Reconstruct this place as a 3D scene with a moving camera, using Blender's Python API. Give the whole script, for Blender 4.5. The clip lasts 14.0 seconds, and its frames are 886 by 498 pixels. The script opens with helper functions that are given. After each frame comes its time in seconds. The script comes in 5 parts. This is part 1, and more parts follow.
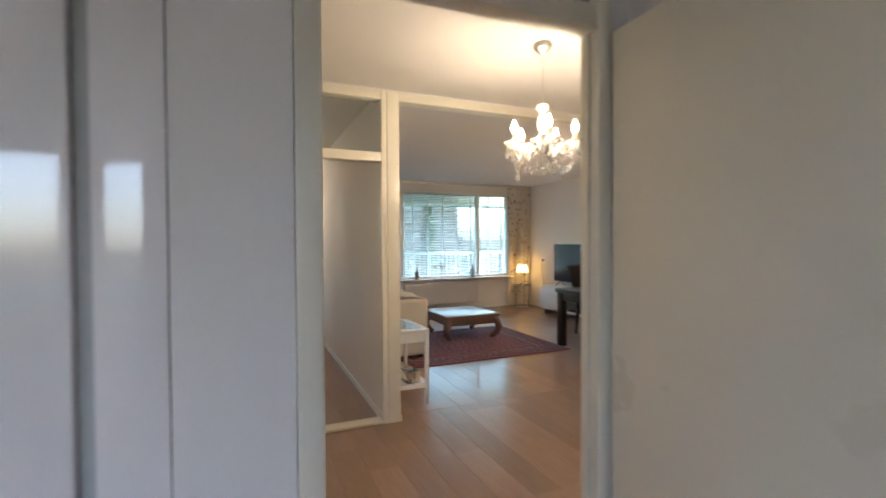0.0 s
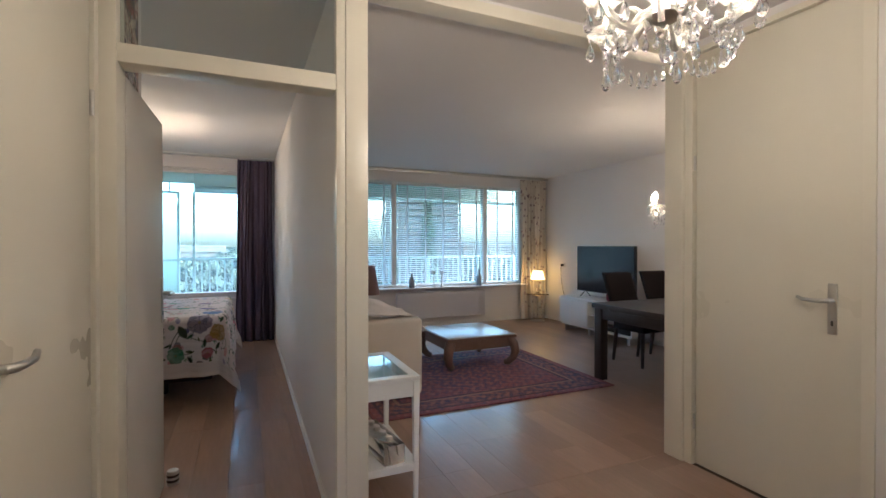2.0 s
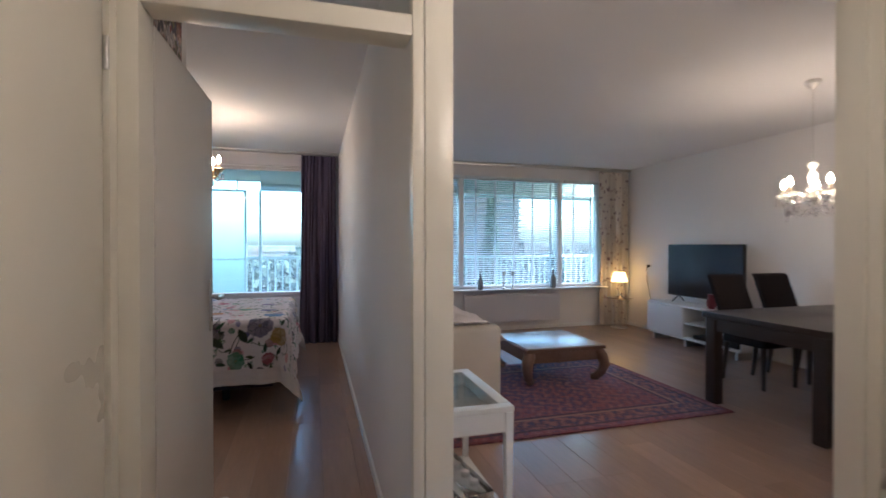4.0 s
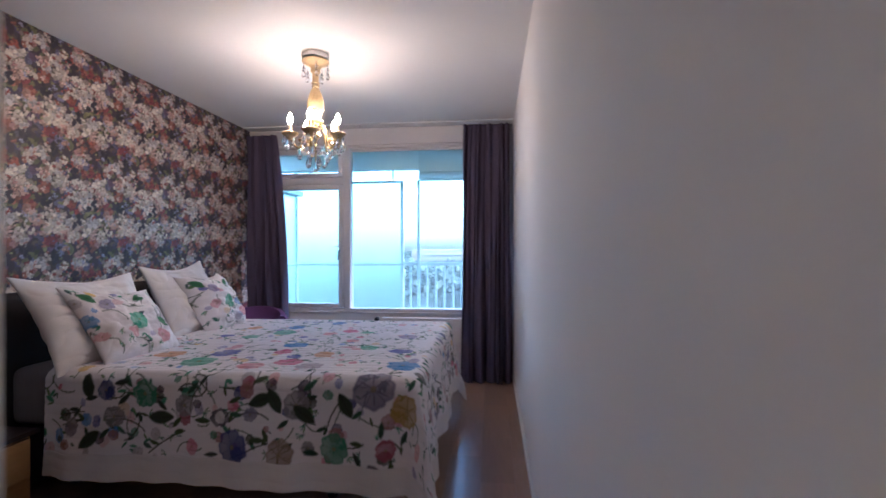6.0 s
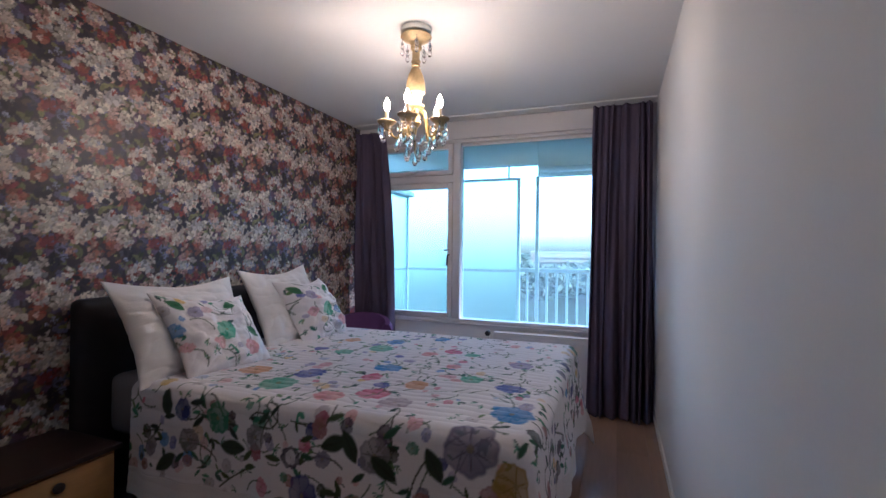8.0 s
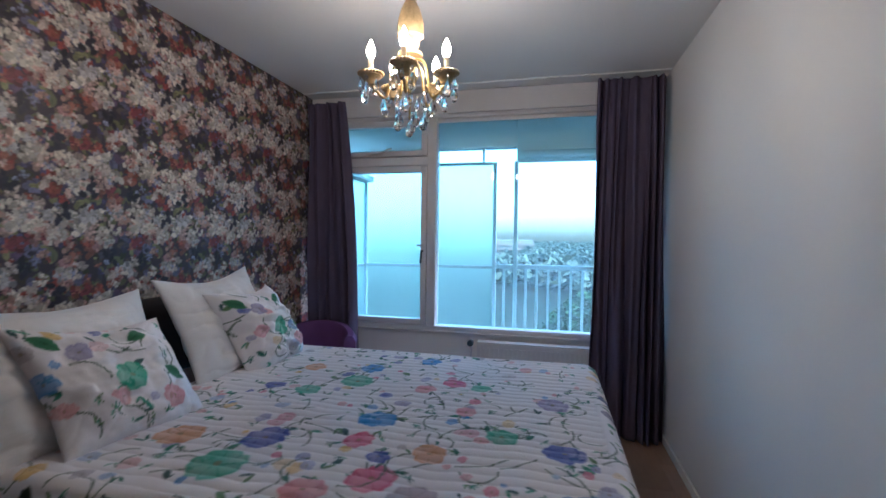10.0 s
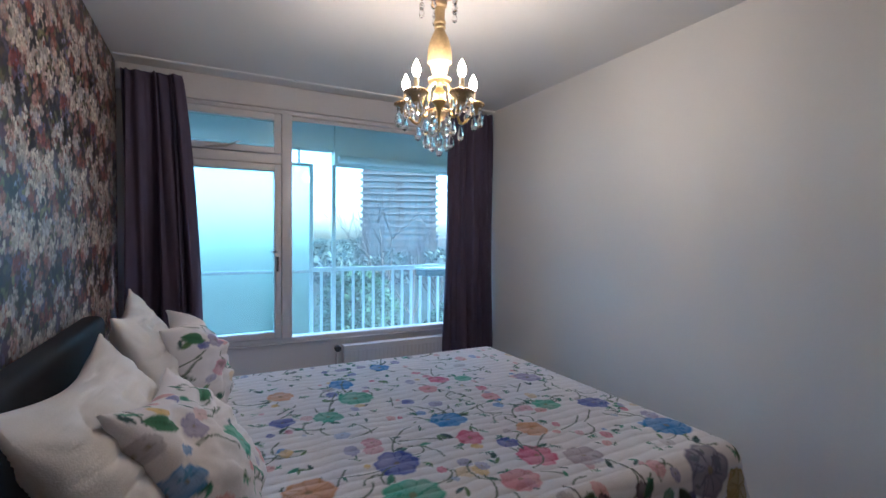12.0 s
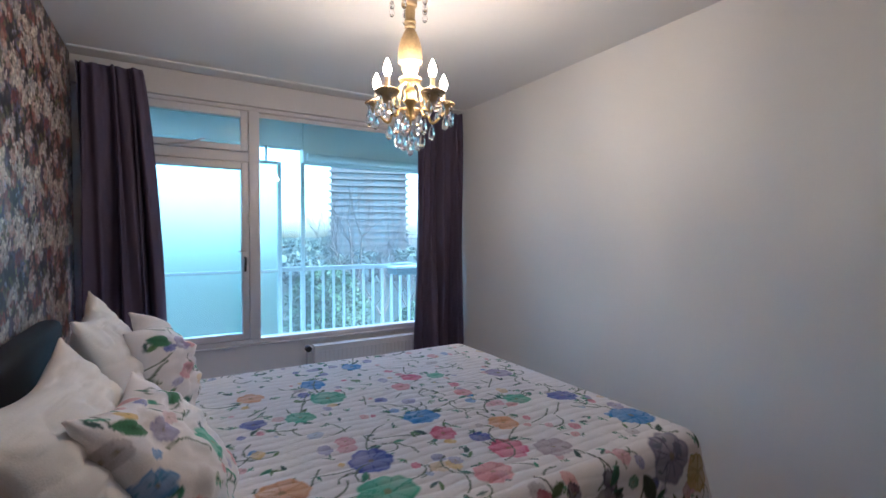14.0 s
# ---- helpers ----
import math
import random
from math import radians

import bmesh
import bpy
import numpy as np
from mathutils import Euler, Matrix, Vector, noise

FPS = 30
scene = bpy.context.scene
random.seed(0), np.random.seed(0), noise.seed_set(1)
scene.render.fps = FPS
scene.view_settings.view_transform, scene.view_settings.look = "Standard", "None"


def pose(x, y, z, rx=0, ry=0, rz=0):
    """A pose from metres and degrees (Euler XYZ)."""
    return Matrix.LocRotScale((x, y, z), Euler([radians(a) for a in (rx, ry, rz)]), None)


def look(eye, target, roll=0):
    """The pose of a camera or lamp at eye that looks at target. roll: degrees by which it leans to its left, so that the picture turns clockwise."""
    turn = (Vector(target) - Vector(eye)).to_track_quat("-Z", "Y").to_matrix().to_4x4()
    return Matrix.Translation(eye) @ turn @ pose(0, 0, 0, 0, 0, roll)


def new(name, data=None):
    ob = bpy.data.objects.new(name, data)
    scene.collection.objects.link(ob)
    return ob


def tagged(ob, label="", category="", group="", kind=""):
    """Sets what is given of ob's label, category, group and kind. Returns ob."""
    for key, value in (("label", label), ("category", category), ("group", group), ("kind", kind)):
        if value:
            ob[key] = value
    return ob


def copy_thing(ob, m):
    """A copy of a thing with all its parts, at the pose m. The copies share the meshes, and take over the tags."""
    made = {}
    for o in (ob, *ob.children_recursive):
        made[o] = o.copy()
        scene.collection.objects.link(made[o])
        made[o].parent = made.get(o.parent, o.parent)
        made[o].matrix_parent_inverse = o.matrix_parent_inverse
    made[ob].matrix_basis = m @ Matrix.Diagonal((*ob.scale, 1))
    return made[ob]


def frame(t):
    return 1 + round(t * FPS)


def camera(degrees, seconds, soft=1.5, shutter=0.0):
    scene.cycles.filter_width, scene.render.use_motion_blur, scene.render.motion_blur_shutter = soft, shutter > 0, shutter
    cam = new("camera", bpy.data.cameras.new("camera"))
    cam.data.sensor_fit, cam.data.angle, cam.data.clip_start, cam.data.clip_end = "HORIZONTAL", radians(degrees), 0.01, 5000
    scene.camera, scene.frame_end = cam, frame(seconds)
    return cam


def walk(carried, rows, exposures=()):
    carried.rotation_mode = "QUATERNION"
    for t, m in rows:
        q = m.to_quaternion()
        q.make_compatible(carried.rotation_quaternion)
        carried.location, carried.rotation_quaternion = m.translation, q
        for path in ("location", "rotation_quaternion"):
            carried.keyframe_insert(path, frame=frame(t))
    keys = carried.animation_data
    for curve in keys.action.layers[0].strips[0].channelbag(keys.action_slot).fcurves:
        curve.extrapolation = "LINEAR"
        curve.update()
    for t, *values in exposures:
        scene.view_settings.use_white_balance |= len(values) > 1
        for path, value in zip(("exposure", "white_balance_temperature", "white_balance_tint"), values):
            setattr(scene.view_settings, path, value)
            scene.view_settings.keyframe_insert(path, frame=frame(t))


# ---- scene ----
cam = camera(88.3, 14.0, shutter=0.5)
PATH = [
    (0, (0.485, 0.928, 1.415), (1.279, 2.763, 1.378), -0.3),
    (0.5, (0.77, 1.479, 1.424), (1.399, 3.378, 1.387), -0.0),
    (1, (0.949, 1.944, 1.4), (1.639, 3.821, 1.365), 0.1),
    (1.5, (1.064, 2.21, 1.361), (1.823, 4.06, 1.34), 0.0),
    (2, (1.085, 2.306, 1.343), (1.876, 4.143, 1.328), 0.0),
    (4.5, (1.136, 3.243, 1.321), (1.514, 5.207, 1.288), -0.2),
    (5, (1.155, 3.791, 1.414), (1.329, 5.783, 1.352), -0.3),
    (5.5, (1.223, 4.273, 1.368), (1.215, 6.273, 1.333), 0.1),
    (6, (1.241, 4.75, 1.307), (1.03, 6.739, 1.309), -0.2),
    (6.5, (1.235, 5.09, 1.302), (0.771, 7.036, 1.318), 0.5),
    (7, (1.183, 5.259, 1.331), (0.571, 7.163, 1.347), 0.4),
    (7.5, (1.175, 5.291, 1.337), (0.486, 7.168, 1.348), 0.6),
    (8, (1.163, 5.298, 1.341), (0.451, 7.167, 1.348), 0.6),
    (10.5, (0.307, 5.952, 1.419), (0.09, 7.94, 1.369), 1.0),
    (11, (-0.18, 5.99, 1.432), (0.182, 7.957, 1.391), 1.1),
    (11.5, (-0.629, 5.877, 1.44), (0.13, 7.727, 1.411), 0.8),
    (12, (-0.789, 5.818, 1.454), (0.118, 7.6, 1.407), 0.4),
    (12.5, (-0.804, 5.809, 1.453), (0.152, 7.565, 1.404), 0.5),
    (13, (-0.802, 5.805, 1.439), (0.218, 7.525, 1.395), 0.4),
    (13.5, (-0.812, 5.809, 1.454), (0.256, 7.499, 1.402), 0.5),
    (14, (-0.804, 5.805, 1.455), (0.217, 7.524, 1.401), 0.1),
]
walk(cam, [(t, look(eye, target, roll)) for t, eye, target, roll in PATH],
     [(0.0, 4.15, 6300, 18), (0.5, 4.0, 5900, 17), (1.0, 3.85, 5500, 17), (2.0, 3.85, 5450, 18), (4.5, 3.75, 5200, 26), (5.5, 4.03, 4970, 32), (6.0, 3.92, 4950, 29), (8.0, 3.66, 4900, 25), (10.5, 3.4, 4650, 17), (11.2, 3.4, 4680, 17), (12.5, 3.74, 4950, 20), (14.0, 3.8, 4980, 20)])

# ---- world and exposure ----
world = bpy.data.worlds.new("sky_world")
scene.world = world
world.use_nodes = True
wn = world.node_tree
sky = wn.nodes.new("ShaderNodeTexSky")
sky.sky_type = "NISHITA"
sky.sun_disc = False
sky.sun_elevation, sky.sun_rotation = radians(36), radians(115)
sky.air_density, sky.dust_density, sky.ozone_density = 1.0, 4.0, 1.0
bg = wn.nodes["Background"]
bg.inputs["Strength"].default_value = 0.15
wn.links.new(sky.outputs[0], bg.inputs[0])
sun = new("sun", bpy.data.lights.new("sun", "SUN"))
sun.data.energy, sun.data.angle, sun.data.color = 0.6, radians(30), (1.0, 0.97, 0.93)
sun.matrix_world = look((30, 15, 20), (0, 0, 0))


# ---- materials ----
def surf(name, base, rough=0.5, metal=0.0, var=0.08, scale=3.0, fine=70.0, bump=0.04, spec=0.5, coat=0.0, per_object=0.0, stretch=(1, 1, 1)):
    """A painted, wooden or cloth surface with colour and relief that vary at two scales."""
    m = bpy.data.materials.new(name)
    m.use_nodes = True
    t = m.node_tree
    b = t.nodes["Principled BSDF"]
    co = t.nodes.new("ShaderNodeTexCoord")
    mp = t.nodes.new("ShaderNodeMapping")
    mp.inputs["Scale"].default_value = stretch
    t.links.new(co.outputs["Object"], mp.inputs[0])
    n1, n2 = t.nodes.new("ShaderNodeTexNoise"), t.nodes.new("ShaderNodeTexNoise")
    n1.inputs["Scale"].default_value, n2.inputs["Scale"].default_value = scale, fine
    n1.inputs["Detail"].default_value = 4
    for n in (n1, n2):
        t.links.new(mp.outputs[0], n.inputs["Vector"])
    add = t.nodes.new("ShaderNodeMath")
    add.operation = "MULTIPLY_ADD"
    add.inputs[1].default_value = 0.45
    t.links.new(n2.outputs[0], add.inputs[0])
    t.links.new(n1.outputs[0], add.inputs[2])
    val = t.nodes.new("ShaderNodeMapRange")
    val.inputs[1].default_value, val.inputs[2].default_value = 0.4, 1.05
    val.inputs[3].default_value, val.inputs[4].default_value = 1 - var, 1 + var
    t.links.new(add.outputs[0], val.inputs[0])
    hsv = t.nodes.new("ShaderNodeHueSaturation")
    hsv.inputs["Color"].default_value = (*base, 1)
    last = val.outputs[0]
    if per_object:
        info = t.nodes.new("ShaderNodeObjectInfo")
        r = t.nodes.new("ShaderNodeMapRange")
        r.inputs[3].default_value, r.inputs[4].default_value = 1 - per_object, 1 + per_object
        t.links.new(info.outputs["Random"], r.inputs[0])
        mul = t.nodes.new("ShaderNodeMath")
        mul.operation = "MULTIPLY"
        t.links.new(last, mul.inputs[0])
        t.links.new(r.outputs[0], mul.inputs[1])
        last = mul.outputs[0]
    t.links.new(last, hsv.inputs["Value"])
    t.links.new(hsv.outputs[0], b.inputs["Base Color"])
    rr = t.nodes.new("ShaderNodeMapRange")
    rr.inputs[3].default_value, rr.inputs[4].default_value = max(rough - 0.06, 0.02), min(rough + 0.08, 1)
    t.links.new(n1.outputs[0], rr.inputs[0])
    t.links.new(rr.outputs[0], b.inputs["Roughness"])
    b.inputs["Metallic"].default_value = metal
    b.inputs["Specular IOR Level"].default_value = spec
    b.inputs["Coat Weight"].default_value = coat
    if bump:
        bp = t.nodes.new("ShaderNodeBump")
        bp.inputs["Strength"].default_value, bp.inputs["Distance"].default_value = bump, 0.01
        t.links.new(add.outputs[0], bp.inputs["Height"])
        t.links.new(bp.outputs[0], b.inputs["Normal"])
    return m


def glass(name, rough=0.0, tint=(1, 1, 1), ior=1.45):
    m = bpy.data.materials.new(name)
    m.use_nodes = True
    b = m.node_tree.nodes["Principled BSDF"]
    b.inputs["Transmission Weight"].default_value = 1
    b.inputs["Roughness"].default_value, b.inputs["IOR"].default_value = rough, ior
    b.inputs["Base Color"].default_value = (*tint, 1)
    return m


def pane_glass(name, tint=(0.95, 0.985, 0.98), scatter=0.0):
    """Thin window glass: lets light straight through, with a faint gloss and a dusty, damp film that also serves as
    haze.
    """
    m = bpy.data.materials.new(name)
    m.use_nodes = True
    t = m.node_tree
    t.nodes.remove(t.nodes["Principled BSDF"])
    tr, gl, mix, fr = (t.nodes.new("ShaderNode" + k) for k in ("BsdfTransparent", "BsdfGlossy", "MixShader", "Fresnel"))
    tr.inputs[0].default_value = (*tint, 1)
    gl.inputs["Roughness"].default_value = 0.02
    fr.inputs[0].default_value = 1.4
    t.links.new(fr.outputs[0], mix.inputs[0])
    body = tr
    if scatter:
        body, tl, no, mr, co = (t.nodes.new("ShaderNode" + k) for k in ("MixShader", "BsdfTranslucent", "TexNoise", "MapRange", "TexCoord"))
        tl.inputs[0].default_value = (*[0.5 + 0.5 * c for c in tint], 1)
        no.inputs["Scale"].default_value, no.inputs["Detail"].default_value = 3.5, 6
        mr.inputs[1].default_value, mr.inputs[2].default_value = 0.3, 0.7
        mr.inputs[3].default_value, mr.inputs[4].default_value = scatter * 0.75, scatter * 1.25
        t.links.new(co.outputs["Object"], no.inputs["Vector"])
        t.links.new(no.outputs[0], mr.inputs[0])
        t.links.new(mr.outputs[0], body.inputs[0])
        t.links.new(tr.outputs[0], body.inputs[1])
        t.links.new(tl.outputs[0], body.inputs[2])
    t.links.new(body.outputs[0], mix.inputs[1])
    t.links.new(gl.outputs[0], mix.inputs[2])
    t.links.new(mix.outputs[0], t.nodes["Material Output"].inputs[0])
    return m


def voile(name, colour, through_part=0.6, frost=0.5):
    """Thin cloth or frosted glass: partly straight through, partly scattered."""
    m = bpy.data.materials.new(name)
    m.use_nodes = True
    t = m.node_tree
    t.nodes.remove(t.nodes["Principled BSDF"])
    tr, tl, df, m1, m2 = (t.nodes.new("ShaderNode" + k) for k in ("BsdfTransparent", "BsdfTranslucent", "BsdfDiffuse", "MixShader", "MixShader"))
    tl.inputs[0].default_value = df.inputs[0].default_value = (*colour, 1)
    tr.inputs[0].default_value = (*[0.6 + 0.4 * c for c in colour], 1)
    m1.inputs[0].default_value = frost
    no = t.nodes.new("ShaderNodeTexNoise")
    no.inputs["Scale"].default_value = 25
    mr = t.nodes.new("ShaderNodeMapRange")
    mr.inputs[3].default_value, mr.inputs[4].default_value = max(through_part - 0.1, 0), min(through_part + 0.1, 1)
    t.links.new(no.outputs[0], mr.inputs[0])
    t.links.new(mr.outputs[0], m2.inputs[0])
    t.links.new(df.outputs[0], m1.inputs[1])
    t.links.new(tl.outputs[0], m1.inputs[2])
    t.links.new(m1.outputs[0], m2.inputs[1])
    t.links.new(tr.outputs[0], m2.inputs[2])
    t.links.new(m2.outputs[0], t.nodes["Material Output"].inputs[0])
    return m


def glow(name, colour, strength):
    m = bpy.data.materials.new(name)
    m.use_nodes = True
    b = m.node_tree.nodes["Principled BSDF"]
    b.inputs["Base Color"].default_value = (*colour, 1)
    b.inputs["Emission Color"].default_value = (*colour, 1)
    b.inputs["Emission Strength"].default_value = strength
    return m


def printed(name, rough=0.8, bump=0.1, fine=250, sheen=0.0):
    """Cloth or paper with a print kept in the mesh's colour attribute."""
    m = bpy.data.materials.new(name)
    m.use_nodes = True
    t = m.node_tree
    b = t.nodes["Principled BSDF"]
    at = t.nodes.new("ShaderNodeVertexColor")
    at.layer_name = "print"
    no = t.nodes.new("ShaderNodeTexNoise")
    no.inputs["Scale"].default_value = fine
    co = t.nodes.new("ShaderNodeTexCoord")
    t.links.new(co.outputs["Object"], no.inputs["Vector"])
    mr = t.nodes.new("ShaderNodeMapRange")
    mr.inputs[3].default_value, mr.inputs[4].default_value = 0.88, 1.1
    t.links.new(no.outputs[0], mr.inputs[0])
    hs = t.nodes.new("ShaderNodeHueSaturation")
    t.links.new(mr.outputs[0], hs.inputs["Value"])
    t.links.new(at.outputs[0], hs.inputs["Color"])
    t.links.new(hs.outputs[0], b.inputs["Base Color"])
    b.inputs["Roughness"].default_value = rough
    b.inputs["Sheen Weight"].default_value = sheen
    bp = t.nodes.new("ShaderNodeBump")
    bp.inputs["Strength"].default_value, bp.inputs["Distance"].default_value = bump, 0.004
    t.links.new(no.outputs[0], bp.inputs["Height"])
    t.links.new(bp.outputs[0], b.inputs["Normal"])
    return m


WALL = surf("wall_plaster", (0.78, 0.76, 0.75), 0.85, var=0.03, scale=1.3, fine=160, bump=0.06)
CEIL = surf("ceiling_plaster", (0.76, 0.75, 0.75), 0.9, var=0.03, scale=0.8, fine=220, bump=0.08)
PAINT = surf("cream_gloss_paint", (0.76, 0.73, 0.63), 0.3, var=0.006, scale=2, fine=40, bump=0.015)
WHITE = surf("white_gloss_paint", (0.8, 0.8, 0.78), 0.3, var=0.03, scale=2, fine=40, bump=0.015)
GLOSSWHITE = surf("white_high_gloss_lacquer", (0.82, 0.8, 0.81), 0.07, var=0.02, scale=1.5, fine=20, bump=0.01, coat=0.6)
DOORPAINT = surf("door_paint", (0.74, 0.71, 0.61), 0.28, var=0.004, scale=1.5, fine=30, bump=0.02)
LEAFGREY = surf("bedroom_door_paint", (0.66, 0.63, 0.58), 0.4, var=0.004, scale=1.5, fine=30, bump=0.02)
WINFRAME = surf("window_frame_paint", (0.66, 0.64, 0.65), 0.4, var=0.04, scale=4, fine=50, bump=0.02)
OAK = surf("oak_laminate", (0.34, 0.215, 0.15), 0.29, var=0.2, scale=1.6, fine=14, bump=0.015, spec=0.7, coat=0.15, per_object=0.14, stretch=(4, 0.4, 1))
SUBFLOOR = surf("floor_underlay", (0.08, 0.055, 0.04), 0.9)
STEEL = surf("brushed_steel", (0.6, 0.59, 0.56), 0.32, 1.0, var=0.05, fine=120, bump=0.02)
ALU = surf("balcony_aluminium", (0.62, 0.66, 0.66), 0.45, 0.3, var=0.06, fine=80, bump=0.02)
DARKWOOD = surf("dark_stained_wood", (0.028, 0.018, 0.016), 0.35, var=0.25, scale=3, fine=30, bump=0.03, stretch=(1, 1, 8))
CARVED = surf("brown_teak", (0.15, 0.085, 0.06), 0.42, var=0.3, scale=4, fine=40, bump=0.05)
PINE = surf("pine_wood", (0.4, 0.23, 0.085), 0.5, var=0.18, scale=3, fine=26, bump=0.03, stretch=(1, 1, 9))
BLACKLEATHER = surf("dark_leather", (0.010, 0.007, 0.008), 0.65, spec=0.12, var=0.2, scale=4, fine=180, bump=0.15)
HEADCLOTH = surf("black_headboard_cloth", (0.016, 0.015, 0.02), 0.75, var=0.2, scale=5, fine=300, bump=0.15)
CURTAIN = surf("dark_slate_curtain_cloth", (0.084, 0.066, 0.112), 0.9, var=0.16, scale=4, fine=350, bump=0.12)
SOFACLOTH = surf("cream_sofa_cloth", (0.66, 0.6, 0.52), 0.9, var=0.06, scale=5, fine=300, bump=0.12)
THROW = surf("pale_throw_cloth", (0.74, 0.7, 0.7), 0.95, var=0.1, scale=8, fine=200, bump=0.2)
LINEN = surf("white_linen", (0.74, 0.71, 0.7), 0.9, var=0.05, scale=6, fine=260, bump=0.15)
TICKING = surf("grey_mattress_cloth", (0.26, 0.25, 0.27), 0.9, var=0.1, scale=6, fine=260, bump=0.15)
PURPLE = surf("purple_velvet", (0.11, 0.04, 0.14), 0.8, var=0.15, scale=6, fine=200, bump=0.1)
BLACK = surf("black_plastic", (0.012, 0.012, 0.014), 0.3, var=0.1)
SCREEN = surf("dark_screen", (0.006, 0.008, 0.014), 0.12, var=0.05, bump=0.0)
RADPAINT = surf("radiator_enamel", (0.66, 0.64, 0.66), 0.35, var=0.03)
GOLD = surf("cream_gold_lacquer", (0.46, 0.33, 0.16), 0.42, 0.25, var=0.4, scale=12, fine=90, bump=0.06)
BRASS = surf("aged_brass", (0.5, 0.36, 0.14), 0.35, 0.9, var=0.2, scale=12, fine=80, bump=0.03)
CRYSTAL = glass("crystal_glass", 0.0, (0.97, 0.98, 1.0), 1.52)
CLEAR = glass("clear_glass", 0.03, (0.98, 0.98, 0.97), 1.45)
CUPGLASS = pane_glass("thin_moulded_glass", (0.97, 0.96, 0.93), 0.14)
MILK = surf("milky_moulded_glass", (0.85, 0.84, 0.8), 0.12, var=0.03, bump=0.0)
MILK.node_tree.nodes["Principled BSDF"].inputs["Transmission Weight"].default_value = 0.6
PANE = pane_glass("window_pane_glass")
FROST = glass("frosted_screen_glass", 0.38, (0.74, 0.93, 0.94), 1.3)
# teal tint and damp film also veil the view in place of outdoor haze
PANE_TEAL = pane_glass("tinted_window_glass", (0.79, 0.95, 0.91), 0.05)
BULB = glow("lit_candle_bulb", (1.0, 0.75, 0.44), 22)
BULB_HALL = glow("lit_hall_bulb", (1.0, 0.8, 0.52), 22)
SHADEGLOW = glow("lit_lamp_shade", (1.0, 0.6, 0.16), 0.5)
CANDLEWAX = surf("candle_sleeve", (0.75, 0.66, 0.46), 0.5, var=0.05)
CONCRETE = surf("balcony_concrete", (0.45, 0.46, 0.46), 0.9, var=0.15, scale=2, fine=40, bump=0.2)
PRINT_WALL = printed("floral_wallpaper", 0.45, 0.05, 120)
PRINT_QUILT = printed("floral_quilt_cotton", 0.85, 0.25, 320, 0.1)
PRINT_RUG = printed("woven_rug", 0.95, 0.5, 300, 0.1)
PRINT_CURTAIN = printed("flowered_curtain_cloth", 0.9, 0.1, 300)


# ---- mesh tools ----
def box(bm, x0, x1, y0, y1, z0, z1, bevel=0.0, seg=2, m=None):
    got = bmesh.ops.create_cube(bm, size=1)["verts"]
    for v in got:
        v.co = Vector((x0 + (v.co.x + 0.5) * (x1 - x0), y0 + (v.co.y + 0.5) * (y1 - y0), z0 + (v.co.z + 0.5) * (z1 - z0)))
        if m:
            v.co = m @ v.co
    if bevel:
        edges = list({e for v in got for e in v.link_edges})
        bmesh.ops.bevel(bm, geom=edges, offset=bevel, segments=seg, affect="EDGES", profile=0.6)
    return bm


def lathe(bm, profile, seg=20, at=(0, 0, 0), m=None):
    """A turned body: rings of (radius, height) round the z axis through at."""
    rings = []
    for r, z in profile:
        ring = []
        for k in range(seg):
            a = 2 * math.pi * k / seg
            p = Vector((at[0] + r * math.cos(a), at[1] + r * math.sin(a), at[2] + z))
            ring.append(bm.verts.new(m @ p if m else p))
        rings.append(ring)
    for a, b in zip(rings, rings[1:]):
        for k in range(seg):
            bm.faces.new((a[k], a[(k + 1) % seg], b[(k + 1) % seg], b[k]))
    bm.faces.new(rings[0][::-1])
    bm.faces.new(rings[-1])
    return bm


def tube(bm, points, radius, seg=8):
    """A bent rod through the points; radius a number or one for each point."""
    pts = [Vector(p) for p in points]
    rads = radius if isinstance(radius, (list, tuple)) else [radius] * len(pts)
    rings, up = [], None
    for k, p in enumerate(pts):
        d = (pts[min(k + 1, len(pts) - 1)] - pts[max(k - 1, 0)]).normalized()
        if up is None:
            up = d.orthogonal().normalized()
        up = (up - d * up.dot(d)).normalized()
        side = d.cross(up)
        rings.append([bm.verts.new(p + rads[k] * (math.cos(2 * math.pi * s / seg) * up + math.sin(2 * math.pi * s / seg) * side)) for s in range(seg)])
    for a, b in zip(rings, rings[1:]):
        for s in range(seg):
            bm.faces.new((a[s], a[(s + 1) % seg], b[(s + 1) % seg], b[s]))
    bm.faces.new(rings[0][::-1])
    bm.faces.new(rings[-1])
    return bm


def mesh_of(name, bm, material):
    bmesh.ops.recalc_face_normals(bm, faces=bm.faces)
    me = bpy.data.meshes.new(name)
    bm.to_mesh(me)
    bm.free()
    me.materials.append(material)
    for p in me.polygons:
        p.use_smooth = True
    me.set_sharp_from_angle(angle=radians(38))
    return me


def thing(name, at=(0, 0, 0), rz=0.0, label="", category="", group="", kind=""):
    ob = new(name)
    ob.empty_display_size = 0.1
    ob.matrix_basis = pose(*at, 0, 0, rz)
    return tagged(ob, label, category, group, kind)


def part(name, bm, material, parent, label=""):
    ob = new(name, bm if isinstance(bm, bpy.types.Mesh) else mesh_of(name, bm, material))
    ob.parent = parent
    return tagged(ob, label)


def solid(name, bm, material, label="", category="", group="", kind=""):
    return tagged(new(name, mesh_of(name, bm, material)), label, category, group, kind)


def structure(name, boxes, material, label):
    bm = bmesh.new()
    for b in boxes:
        box(bm, *b)
    return solid(name, bm, material, label, kind="structure", category=name.split("_")[0])


